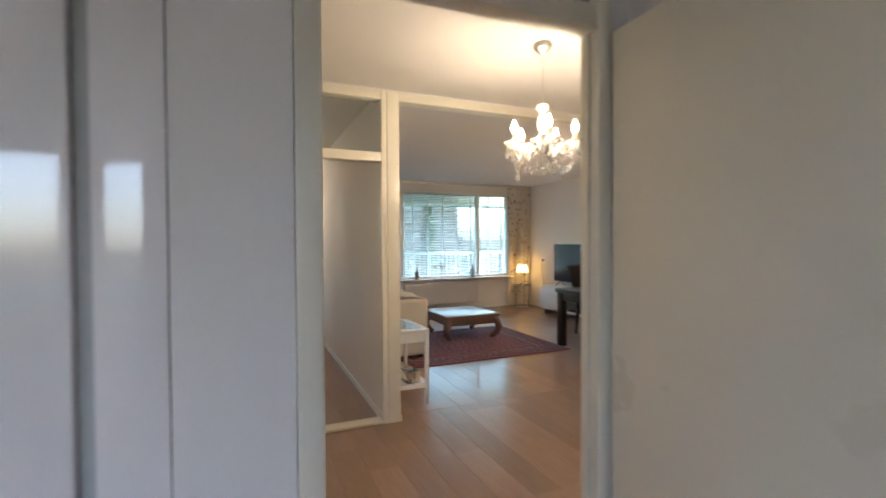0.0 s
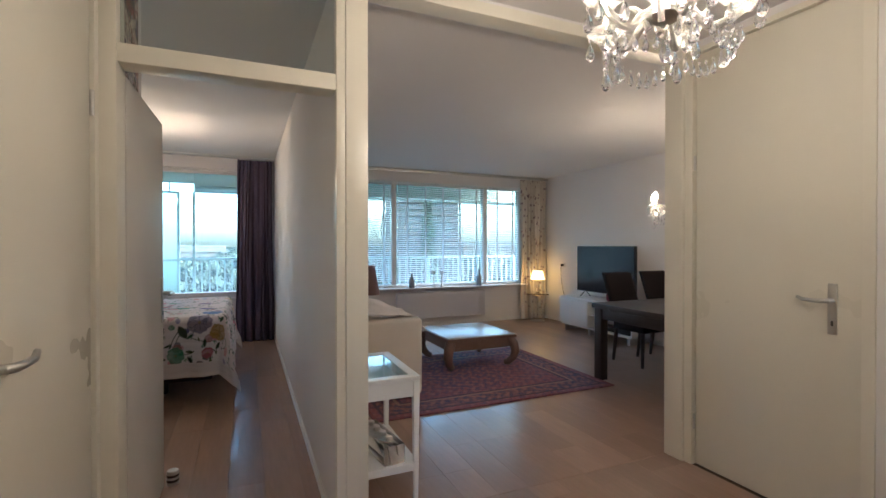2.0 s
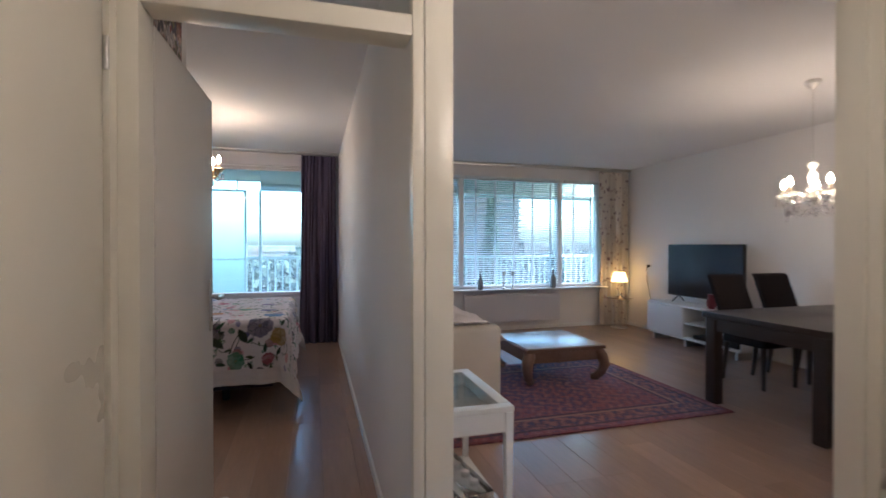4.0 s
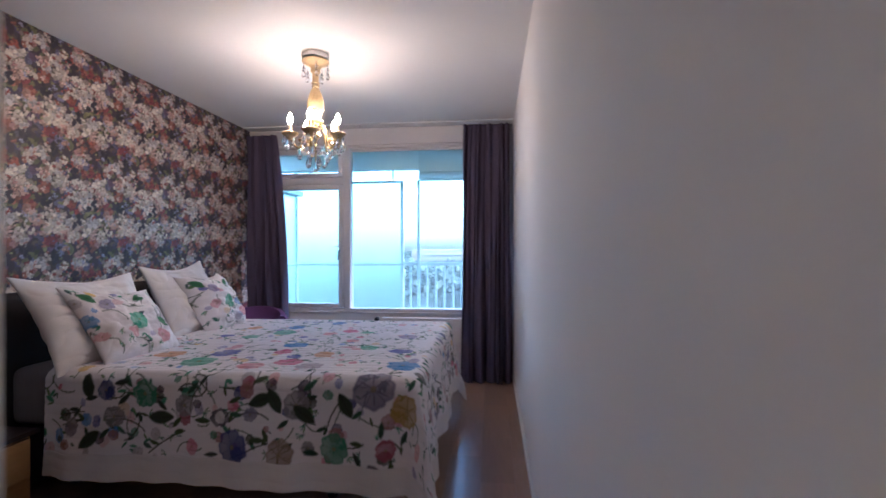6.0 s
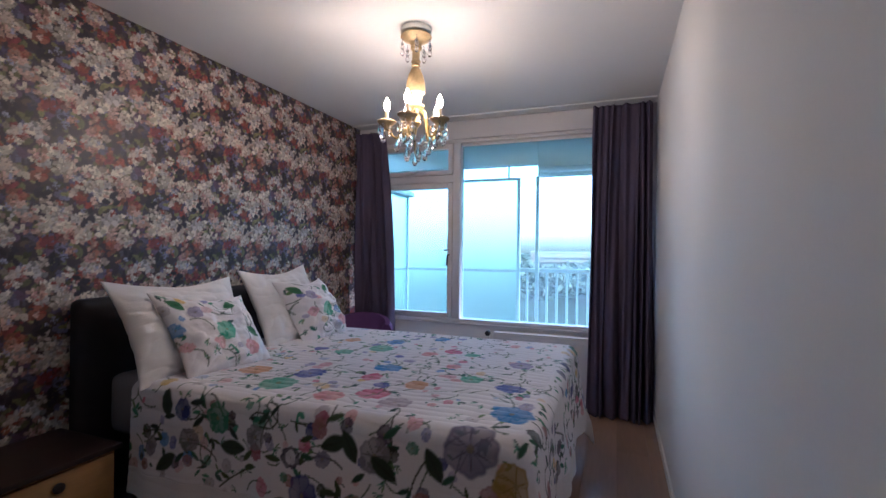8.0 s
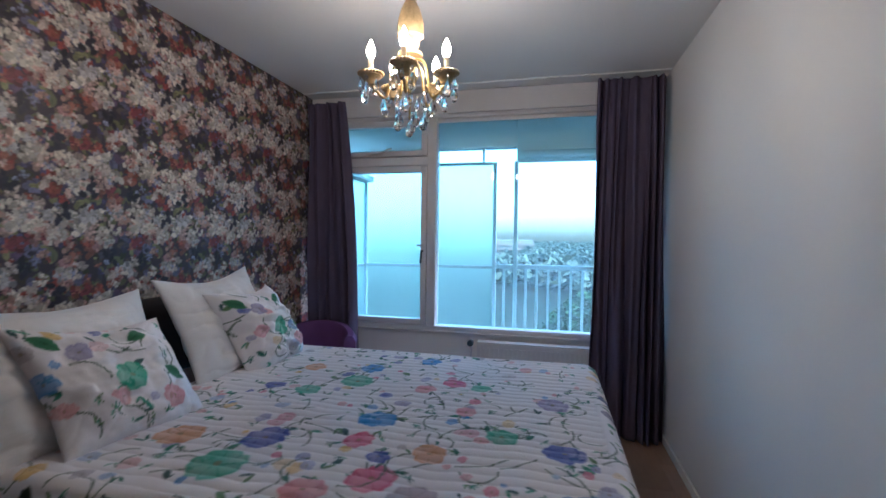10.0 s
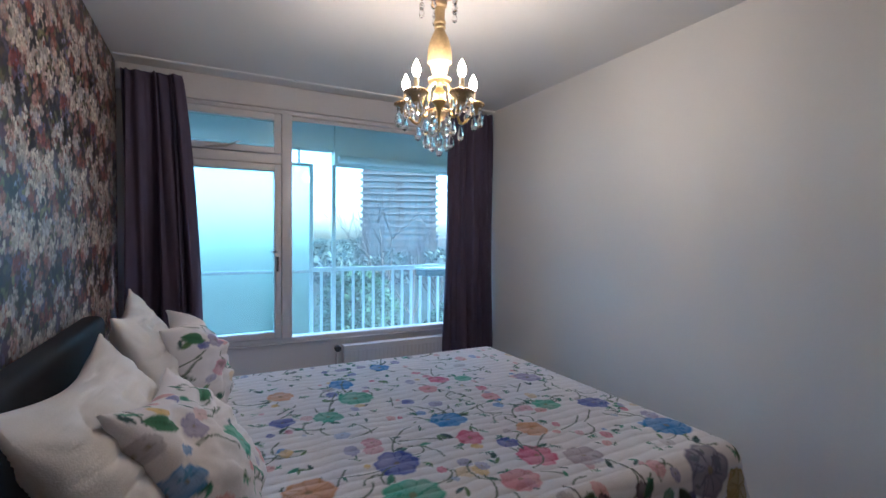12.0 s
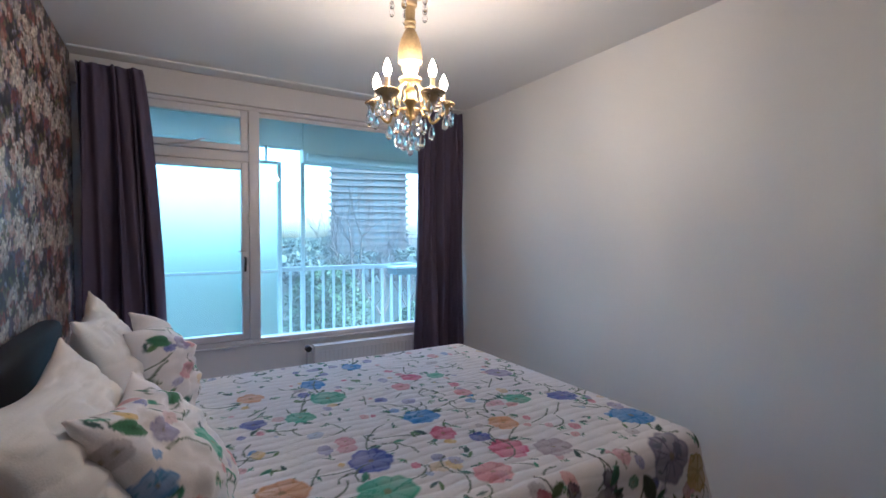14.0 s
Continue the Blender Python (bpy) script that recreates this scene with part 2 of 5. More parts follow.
def sheet(name, us, vs, place, colour=None, material=None, back=0.0):
    """A cloth or paper sheet: place(U, V) gives X, Y, Z over a grid; colour(U, V) its print."""
    U, V = np.meshgrid(us, vs, indexing="ij")
    P = np.stack(place(U, V), -1).reshape(-1, 3)
    nu, nv = len(us), len(vs)
    I = np.arange(nu * nv).reshape(nu, nv)
    F = np.stack([I[:-1, :-1], I[1:, :-1], I[1:, 1:], I[:-1, 1:]], -1).reshape(-1, 4)
    me = bpy.data.meshes.new(name)
    me.vertices.add(len(P))
    me.vertices.foreach_set("co", P.astype(np.float32).ravel())
    me.loops.add(F.size)
    me.loops.foreach_set("vertex_index", F.astype(np.int32).ravel())
    me.polygons.add(len(F))
    me.polygons.foreach_set("loop_start", np.arange(0, F.size, 4, dtype=np.int32))
    me.polygons.foreach_set("loop_total", np.full(len(F), 4, dtype=np.int32))
    me.update(calc_edges=True)
    me.polygons.foreach_set("use_smooth", np.ones(len(F), dtype=bool))
    if colour is not None:
        C = np.concatenate([colour(U, V).reshape(-1, 3), np.ones((len(P), 1))], 1)
        at = me.color_attributes.new("print", "FLOAT_COLOR", "POINT")
        at.data.foreach_set("color", C.astype(np.float32).ravel())
    me.validate()
    me.materials.append(material)
    ob = new(name, me)
    if back:
        mod = ob.modifiers.new("thickness", "SOLIDIFY")
        mod.thickness, mod.offset = back, -1
    return ob


# ---- prints, painted by rule ----
def wash(C, U, V, u, v, r, tint, turn=0.0, petals=5, squash=1.0):
    """A watercolour flower: thin colour, darker rim and petal lines, pale blotches."""
    du, dv = U - u, (V - v) / squash
    rad, ang = np.hypot(du, dv) / r, np.arctan2(dv, du) + turn
    edge = 0.84 + 0.13 * np.abs(np.cos(petals * ang / 2)) ** 0.6 + 0.05 * np.cos(2 * ang + 3 * turn) + 0.03 * np.cos(11 * ang)
    inside = np.clip((edge - rad) / 0.09, 0, 1)
    blot = 0.5 + 0.5 * np.sin(du * 2.3 / r + turn * 3) * np.sin(dv * 2.9 / r + turn * 5)
    deep = 0.66 + 0.24 * blot + 0.25 * np.clip((rad - edge + 0.22) / 0.2, 0, 1) + 0.3 * np.clip(0.35 - rad, 0, 1)
    seam = np.clip(0.22 - np.abs(np.cos(petals * ang / 2)), 0, 1) * 2.2 * (rad < edge)
    k = (inside * np.clip(deep + seam * 0.35, 0, 0.96))[..., None]
    C += k * (np.array(tint) * (1 - 0.45 * seam)[..., None] - C)
    core = (np.clip(0.15 - rad, 0, 0.05) * 20)[..., None]
    C += core * 0.7 * (np.array([0.25, 0.2, 0.1]) - C)


def leaf(C, U, V, u, v, length, turn, tint, wide=0.3):
    c, s = math.cos(turn), math.sin(turn)
    a, b = ((U - u) * c + (V - v) * s) / length, (-(U - u) * s + (V - v) * c) / length
    w = wide * np.sin(np.pi * np.clip(a, 0, 1)) ** 0.7
    k = np.clip((w - np.abs(b)) / 0.06, 0, 1)[..., None] * ((a > 0) & (a < 1))[..., None]
    col = np.array(tint) * (0.85 + 0.35 * (np.abs(b) > 0.03))[..., None]
    C += k * (col - C)


def vine(C, U, V, u, v, length, turn, curl, tint, wide=0.004):
    pu, pv, a = u, v, turn
    step = 0.007
    for _ in range(int(length / step)):
        near = (np.abs(U - pu) < 0.012) & (np.abs(V - pv) < 0.012)
        if near.any():
            d = np.hypot(U[near] - pu, V[near] - pv)
            k = np.clip((wide * 2 - d) / wide, 0, 1)[..., None]
            C[near] += k * (np.array(tint) - C[near])
        pu, pv, a = pu + step * math.cos(a), pv + step * math.sin(a), a + curl * step


# ---- structure ----
H = 2.58          # ceiling height
structure("wall_north", [(-1.5, 6.35, 9.44, 9.62, -0.3, 0.655), (-1.5, 6.35, 9.44, 9.62, 2.4, H), (-1.5, -1.3, 9.44, 9.62, 0.655, 2.4),
                         (1.4, 1.75, 9.44, 9.62, 0.655, 2.4), (5.72, 6.35, 9.44, 9.62, 0.655, 2.4)], WALL, "white plastered outer wall with window openings")
structure("wall_west", [(-1.5, -1.335, 4.33, 9.44, 0, H)], WALL, "bedroom side wall behind the floral wallpaper")
structure("wall_partition", [(1.46, 1.565, 4.456, 9.44, 0, H), (1.46, 1.486, 4.3625, 4.456, 0, H)], WALL, "white plastered wall between bedroom and living room")
structure("wall_bedroom_south", [(-1.335, 0.6, 4.33, 4.43, 0, H)], WALL, "white plastered wall of the bedroom")
structure("wall_return", [(0.50, 0.596, 4.431, 5.05, 0, H)], WALL, "short papered wall behind the open bedroom door")
structure("wall_header", [(0.6, 3.6, 4.34, 4.42, 2.56, H)], WALL, "narrow plastered strip under the ceiling")
structure("wall_living_south", [(3.6, 6.35, 4.33, 4.43, 0, H)], WALL, "white plastered wall of the living room")
structure("wall_east", [(6.2, 6.35, 4.43, 9.44, 0, H)], WALL, "white plastered living room side wall")
structure("wall_hall_west", [(0.48, 0.58, 2.085, 2.6, 0, H), (0.48, 0.58, 2.6, 4.33, 2.535, H)], WALL, "cream hall wall above the closet doors")
structure("wall_hall_east", [(3.6, 3.7, 2.085, 3.4, 0, H), (3.6, 3.7, 3.4, 4.33, 2.535, H)], WALL, "cream hall wall beside a door")
structure("wall_vestibule_north", [(0.34, 0.588, 2.02, 2.085, 0, H), (1.52, 3.7, 2.02, 2.085, 0, H), (0.588, 1.52, 2.02, 2.085, 2.52, H), (-1.6, 0.34, 2.05, 2.085, 0, H)], WALL, "white wall beside the inner doorway")
structure("wall_vestibule_east", [(1.6, 1.7, -1.4, 2.02, 0, H)], WALL, "plain entrance wall")
structure("wall_vestibule_west", [(-1.7, -1.6, -1.4, 2.085, 0, H)], WALL, "plain entrance wall")
structure("wall_vestibule_south", [(-1.7, 1.7, -1.4, -1.3, 0, 0.9), (-1.7, 1.7, -1.4, -1.3, 2.35, H), (-1.7, -1.3, -1.4, -1.3, 0.9, 2.35), (0.12, 1.7, -1.4, -1.3, 0.9, 2.35)], WALL, "plain entrance wall with a wide window")
w3 = thing("window_3", (0, 0, 0), 0, "white framed window of the entrance", "window", kind="structure")
for b in ((-1.3, 0.12, 0.9, 0.95), (-1.3, 0.12, 2.3, 2.35), (-1.3, -1.25, 0.9505, 2.2995), (0.05, 0.12, 0.9505, 2.2995)):
    part("window_frame", box(bmesh.new(), b[0], b[1], -1.38, -1.32, b[2], b[3], 0.005), WHITE, w3)
for x0, x1 in ((-1.2495, 0.0495),):
    part("pane", box(bmesh.new(), x0, x1, -1.352, -1.346, 0.9505, 2.2995), PANE, w3).visible_shadow = False
cp = thing("door_cupboard", (-0.1, 2.04, 0), 0, "glossy white cupboard doors beside the inner doorway", "door", kind="structure")
part("leaf", box(bmesh.new(), -1.2, 0.277, -0.03, 0.008, 0.01, 2.5, 0.006), GLOSSWHITE, cp)
part("leaf", box(bmesh.new(), 0.308, 0.438, -0.024, 0.008, 0.01, 2.5, 0.006), GLOSSWHITE, cp)
part("groove", box(bmesh.new(), 0.2775, 0.3075, -0.002, 0.008, 0.01, 2.5), CONCRETE, cp, "dark gap between the doors")
structure("wall_closet", [(-0.1, 0.0, 2.6, 4.33, 0, H), (0.0, 0.48, 2.5, 2.6, 0, H)], WALL, "plain closet lining")
for nm, b in {"bedroom": (-1.5, 1.53, 4.38, 9.62), "living": (1.53, 6.35, 4.38, 9.62), "hall": (-0.1, 3.7, 2.05, 4.38), "vestibule": (-1.7, 1.7, -1.4, 2.05)}.items():
    structure("ceiling_" + nm, [(*b, H, H + 0.15)], CEIL, "white plastered ceiling")
floor = structure("floor", [(-1.7, 6.35, -1.4, 9.62, -0.3, -0.014)], SUBFLOOR, "oak laminate floor of long planks")

# bedroom window wall beam, stepped out under the ceiling
structure("trim_beam", [(-1.335, 1.46, 9.40, 9.44, 2.405, H - 0.006)], WINFRAME, "painted beam above the bedroom window")
structure("baseboard_partition_bedroom", [(1.448, 1.46, 4.365, 9.43, 0.0, 0.055)], WHITE, "low white baseboard")
structure("baseboard_partition_living", [(1.565, 1.577, 4.44, 9.43, 0.0, 0.055)], WHITE, "low white baseboard")
structure("baseboard_living_east", [(6.188, 6.2, 4.44, 9.43, 0.0, 0.055)], WHITE, "low white baseboard")
structure("baseboard_living_north", [(1.58, 6.187, 9.428, 9.44, 0.0, 0.055)], WHITE, "low white baseboard")
structure("baseboard_bedroom_north", [(-1.33, 1.447, 9.428, 9.44, 0.0, 0.055)], WHITE, "low white baseboard")


# ---- timber frame between hall, bedroom and living room ----
def frame_bars(name, bars, material, label, bevel=0.006):
    root = thing(name, label=label, category="frame", kind="structure")
    for nm, b in bars:
        part(nm, box(bmesh.new(), *b, bevel), material, root)
    return root


ft = frame_bars("trim_hall_frame", [
    ("post", (0.585, 0.649, 4.32, 4.45, 0.0, 2.56)), ("post", (1.446, 1.486, 4.32, 4.362, 0.0, 2.56)), ("post", (1.4865, 1.587, 4.315, 4.455, 0.0, 2.56)),
    ("head_rail", (0.6495, 1.4455, 4.325, 4.44, 2.497, 2.56)), ("transom_rail", (0.6495, 1.4455, 4.325, 4.44, 2.022, 2.093)),
    ("head_rail", (1.5875, 3.5665, 4.325, 4.445, 2.497, 2.56)), ("post", (3.567, 3.598, 4.32, 4.45, 0.0, 2.56)),
    ("threshold", (0.6495, 1.4455, 4.33, 4.44, 0.0, 0.022)), ("post_foot", (1.59, 1.60, 4.318, 4.45, 0.0, 0.05))],
    PAINT, "cream painted timber frame with a glazed transom")
pane = part("pane", box(bmesh.new(), 0.6495, 1.4455, 4.378, 4.384, 2.0935, 2.4965), PANE, ft)
pane.visible_shadow = False

df = frame_bars("door_frame_vestibule", [
    ("jamb", (0.59, 0.648, 2.01, 2.093, 0.0, 2.52)), ("jamb", (1.468, 1.519, 2.01, 2.093, 0.0, 2.52)),
    ("head", (0.6485, 1.4675, 2.012, 2.09, 2.05, 2.125)), ("head", (0.6485, 1.4675, 2.012, 2.09, 2.46, 2.52)),
    ("stop", (0.6485, 0.657, 2.04, 2.065, 0.0, 2.05)), ("stop", (1.459, 1.4675, 2.045, 2.07, 0.0, 2.05))],
    PAINT, "cream painted door frame with a glazed transom light")
pane = part("pane", box(bmesh.new(), 0.6485, 1.4675, 2.05, 2.056, 2.1255, 2.4595), PANE, df)
pane.visible_shadow = False


# ---- doors ----
def door(name, hinge, angle, width, height, material, label, lever_sides=(1, -1), flip=1, inset=0.065):
    """A flush door leaf: hinge line at the origin, the leaf along +x, its thickness along +y."""
    root = thing(name, (hinge[0], hinge[1], 0), angle, label, "door", kind="structure")
    part("leaf", box(bmesh.new(), 0.004, width - 0.004, 0.0, 0.04, 0.008, height, 0.003), material, root)
    for s in lever_sides:
        y = 0.04 if s > 0 else 0.0
        hx = width - inset
        hd = part("handle", box(bmesh.new(), hx - 0.019, hx + 0.019, min(y, y + s * 0.008), max(y, y + s * 0.008), 0.925, 1.165, 0.003), STEEL, root, "brushed steel backplate with a lever")
        bm = bmesh.new()
        tube(bm, [(hx, y + s * 0.004, 1.085), (hx, y + s * 0.045, 1.085), (hx - 0.012, y + s * 0.055, 1.085), (hx - 0.05, y + s * 0.056, 1.083), (hx - 0.1, y + s * 0.056, 1.085), (hx - 0.125, y + s * 0.052, 1.095)], [0.011, 0.011, 0.011, 0.01, 0.009, 0.008], 10)
        part("lever", bm, STEEL, hd)
        part("keyhole", box(bmesh.new(), hx - 0.005, hx + 0.005, min(y, y + s * 0.0095), max(y, y + s * 0.0095), 0.965, 0.99, 0.001), BLACK, hd)
    for z in (0.22, 1.8):
        bm = bmesh.new()
        lathe(bm, [(0.007, 0), (0.008, 0.003), (0.008, 0.087), (0.007, 0.09)], 10, (-0.002, 0.046 if flip > 0 else -0.006, z))
        part("hinge", bm, STEEL, root)
    return root


door("door_closet_1", (0.582, 2.665), 90, 0.795, 2.5, DOORPAINT, "tall cream painted flush closet door, closed", (-1,), -1)
door("door_closet_2", (0.542, 4.268), -90, 0.795, 2.5, DOORPAINT, "tall cream painted flush closet door, closed", (1,))
structure("door_frame_closet", [(0.47, 0.595, 2.602, 2.66, 0, 2.534), (0.47, 0.595, 4.272, 4.318, 0, 2.534), (0.47, 0.595, 2.66, 4.272, 2.504, 2.534)], PAINT, "cream painted closet frame")
door("door_bedroom", (0.651, 4.452), 89.3, 0.79, 2.01, LEAFGREY, "greyish cream bedroom door, standing open", (1, -1))
door("door_hall_east", (3.612, 4.262), -90, 0.83, 2.5, DOORPAINT, "cream painted flush door, closed", (-1,), -1, 0.115)
# added panel, out of view: keeps sky light from leaking round the door
structure("wall_behind_hall_door", [(3.712, 3.77, 3.3, 4.318, 0.0, 2.575)], PAINT, "added unseen panel that blocks sky light behind the hall door")
structure("door_frame_hall_east", [(3.588, 3.71, 4.268, 4.318, 0, 2.534), (3.588, 3.71, 3.38, 3.428, 0, 2.534), (3.588, 3.71, 3.428, 4.268, 2.504, 2.534)], PAINT, "cream painted door frame")
door("door_vestibule", (1.505, 2.0), -91, 0.8, 2.04, DOORPAINT, "cream painted inner door, standing open", (1,))


# ---- windows ----
def bar(parent, name, x0, x1, z0, z1, y0=9.455, y1=9.525, material=None, bevel=0.006):
    return part(name, box(bmesh.new(), x0, x1, y0, y1, z0, z1, bevel), material or WINFRAME, parent)


def glaze(parent, x0, x1, z0, z1, y=9.488):
    p = part("pane", box(bmesh.new(), x0, x1, y, y + 0.006, z0, z1), PANE_TEAL, parent)
    p.visible_shadow = False


w1 = thing("window_1", (0, 0, 0), 0, "grey-white bedroom window with a casement and a transom", "window", kind="structure")
bar(w1, "window_frame", -1.3, 1.4, 0.655, 0.69, 9.43, 9.54)
bar(w1, "window_frame", -1.3, 1.4, 2.375, 2.4, 9.43, 9.54)
bar(w1, "mullion", -0.312, -0.238, 0.6905, 2.3745, 9.42, 9.54)
bar(w1, "window_frame", -1.3, -1.22, 0.6905, 2.3745, 9.43, 9.54)
bar(w1, "window_frame", 1.345, 1.4, 0.6905, 2.3745, 9.43, 9.54)
bar(w1, "transom_rail", -1.2195, -0.3125, 2.0, 2.07, 9.43, 9.54)
bar(w1, "sill", -1.34, 1.44, 0.64, 0.6545, 9.412, 9.56, WINFRAME)
glaze(w1, -0.2375, 1.3445, 0.6905, 2.3745)
bar(w1, "sealing_strip", -0.2375, 1.3445, 2.345, 2.3745, 9.47, 9.482, WINFRAME, 0.002)
for z0, z1, nm in ((0.6955, 1.995, "casement"), (2.0755, 2.37, "top_light")):
    s = bar(w1, nm, -1.2155, -1.165, z0, z1, 9.42, 9.5)
    for b in ((-0.365, -0.3165, z0, z1), (-1.1645, -0.3655, z0, z0 + 0.045), (-1.1645, -0.3655, z1 - 0.05, z1)):
        part("sash_bar", box(bmesh.new(), b[0], b[1], 9.42, 9.5, b[2], b[3], 0.006), WINFRAME, s)
    glaze(s, -1.1645, -0.3655, z0 + 0.0455, z1 - 0.0505, 9.455)
bm = tube(bmesh.new(), [(-0.345, 9.42, 1.30), (-0.345, 9.385, 1.30), (-0.345, 9.375, 1.29), (-0.35, 9.372, 1.2)], 0.008)
part("window_catch", bm, BLACK, w1, "dark metal casement catch")
bm = tube(bmesh.new(), [(-0.345, 9.42, 1.345), (-0.39, 9.385, 1.345)], 0.007)
part("window_catch", bm, STEEL, w1)
bm = tube(bmesh.new(), [(-0.82, 9.415, 2.085), (-0.7, 9.38, 2.09), (-0.62, 9.36, 2.125), (-0.6, 9.36, 2.13)], [0.006, 0.008, 0.008, 0.005])
part("stay_bar", bm, STEEL, w1, "metal stay bar of the top light")
for z in (0.78, 1.55):
    part("hinge", box(bmesh.new(), -0.319, -0.309, 9.405, 9.42, z, z + 0.08, 0.002), STEEL, w1)
part("stay_bar", tube(bmesh.new(), [(-0.95, 9.41, 0.715), (-0.78, 9.4, 0.715)], 0.006), STEEL, w1)

w2 = thing("window_2", (0, 0, 0), 0, "wide white living room window with blinds", "window", kind="structure")
for b in ((1.75, 5.72, 0.655, 0.70), (1.75, 5.72, 2.34, 2.4)):
    bar(w2, "window_frame", *b, 9.43, 9.55, WHITE)
for x in (1.75, 3.25, 4.93, 5.66):
    bar(w2, "mullion", x, x + 0.075 if x < 5 else 5.72, 0.7005, 2.3395, 9.43, 9.55, WHITE)
for x0, x1 in ((1.826, 3.249), (3.326, 4.929), (5.006, 5.659)):
    glaze(w2, x0, x1, 0.7005, 2.3395)
bar(w2, "sill", 1.72, 5.75, 0.635, 0.6545, 9.25, 9.56, WHITE)


# ---- bedroom ----
def soft_noise(U, V, scale, seed=0):
    """Smooth random relief from a few sine waves."""
    r = np.random.RandomState(seed)
    out = np.zeros_like(U)
    for _ in range(9):
        a, f, p = r.uniform(0, 6.283), scale * r.uniform(0.6, 1.9), r.uniform(0, 6.283)
        out += np.sin(f * (U * math.cos(a) + V * math.sin(a)) + p)
    return out / 9


def wallpaper_print(U, V):
    """Dark floral paper that repeats every 0.53 m across and 0.64 m up."""
    W, T = 0.53, 0.64
    r = np.random.RandomState(4)
    n = 340
    a, b = np.meshgrid(np.arange(n) / n * W, np.arange(n) / n * T, indexing="ij")
    tile = np.zeros((n, n, 3)) + np.array([0.042, 0.026, 0.04])

    def wrapped(fn, u, v, reach, *args):
        for du in (-W, 0, W):
            for dv in (-T, 0, T):
                i0, i1 = int((u + du - reach) / W * n), int((u + du + reach) / W * n) + 1
                j0, j1 = int((v + dv - reach) / T * n), int((v + dv + reach) / T * n) + 1
                k = np.s_[max(i0, 0):max(min(i1, n), 0), max(j0, 0):max(min(j1, n), 0)]
                if tile[k].size:
                    fn(tile[k], a[k], b[k], u + du, v + dv, *args)

    def floret(u, v, size, tint):
        """A ragged open head of overlapping petals, each of its own shade."""
        turn, count = r.uniform(0, 6.28), r.randint(7, 12)
        for k in range(count):
            p, q = u + r.normal(0, size * 0.3), v + r.normal(0, size * 0.3)
            wrapped(leaf, p % W, q % T, 0.06, size * r.uniform(0.6, 1.15), turn + 6.283 * k / count + r.uniform(-0.4, 0.4), np.array(tint) * r.uniform(0.35, 1.1), r.uniform(0.28, 0.5))

    def spray(u, v, reach, count, tints, lo, hi):
        for _ in range(count):
            floret(u + r.normal(0, reach), v + r.normal(0, reach * 0.8), r.uniform(lo, hi), tints[r.randint(len(tints))])

    CREAM = [(0.57, 0.5, 0.41), (0.5, 0.4, 0.34), (0.45, 0.41, 0.41), (0.65, 0.58, 0.49)]
    PINK = [(0.5, 0.29, 0.23), (0.54, 0.36, 0.3), (0.38, 0.2, 0.19)]
    RED = [(0.26, 0.045, 0.035), (0.3, 0.075, 0.05), (0.2, 0.04, 0.05), (0.32, 0.12, 0.08)]
    MAUVE = [(0.08, 0.065, 0.14), (0.1, 0.06, 0.11), (0.13, 0.12, 0.2), (0.05, 0.04, 0.08)]
    for _ in range(220):
        g = r.uniform(0.4, 1.5)
        wrapped(leaf, r.uniform(0, W), r.uniform(0, T), 0.09, r.uniform(0.025, 0.07), r.uniform(0, 6.28), [(0.08 * g, 0.08 * g, 0.04 * g), (0.05 * g, 0.045 * g, 0.06 * g), (0.07 * g, 0.05 * g, 0.04 * g)][r.randint(3)], 0.33)
    for _ in range(46):
        floret(r.uniform(0, W), r.uniform(0, T), r.uniform(0.022, 0.04), np.array(MAUVE[r.randint(4)]) * 1.2)
    for _ in range(110):
        g = r.uniform(0.6, 1.4)
        wrapped(leaf, r.uniform(0, W), r.uniform(0, T), 0.07, r.uniform(0.02, 0.045), r.uniform(0, 6.28), (0.17 * g, 0.16 * g, 0.07 * g), 0.3)
    for u, v in ((0.1, 0.08), (0.33, 0.06), (0.22, 0.28), (0.46, 0.3), (0.06, 0.42), (0.36, 0.5), (0.5, 0.56), (0.2, 0.57)):
        spray(u, v, 0.03, 5, RED, 0.022, 0.036)
    for u, v, reach, count in ((0.1, 0.2, 0.045, 22), (0.2, 0.15, 0.035, 14), (0.36, 0.2, 0.04, 17), (0.44, 0.12, 0.03, 9), (0.3, 0.4, 0.05, 22), (0.43, 0.43, 0.04, 14), (0.13, 0.48, 0.045, 18), (0.02, 0.58, 0.035, 10), (0.28, 0.6, 0.03, 9), (0.5, 0.22, 0.02, 6)):
        spray(u + 0.02, v - 0.035, reach, count // 2, PINK, 0.02, 0.032)
        spray(u, v, reach, count, CREAM if count > 9 else PINK + CREAM, 0.019, 0.033)
    for _ in range(46):
        floret(r.uniform(0, W), r.uniform(0, T), r.uniform(0.009, 0.016), (CREAM + PINK + RED + [(0.3, 0.3, 0.42)] * 4)[r.randint(15)])
    # dark hollows between the sprays
    for u, v in ((0.255, 0.205), (0.05, 0.31), (0.37, 0.31), (0.23, 0.505), (0.47, 0.02), (0.12, 0.0)):
        for _ in range(7):
            wrapped(leaf, (u + r.normal(0, 0.014)) % W, (v + r.normal(0, 0.018)) % T, 0.08, r.uniform(0.03, 0.05), r.uniform(0, 6.28), np.array([0.016, 0.012, 0.024]) * r.uniform(0.7, 1.6), 0.32)
    return tile[(U / W * n).astype(int) % n, ((V / T * n).astype(int)) % n]


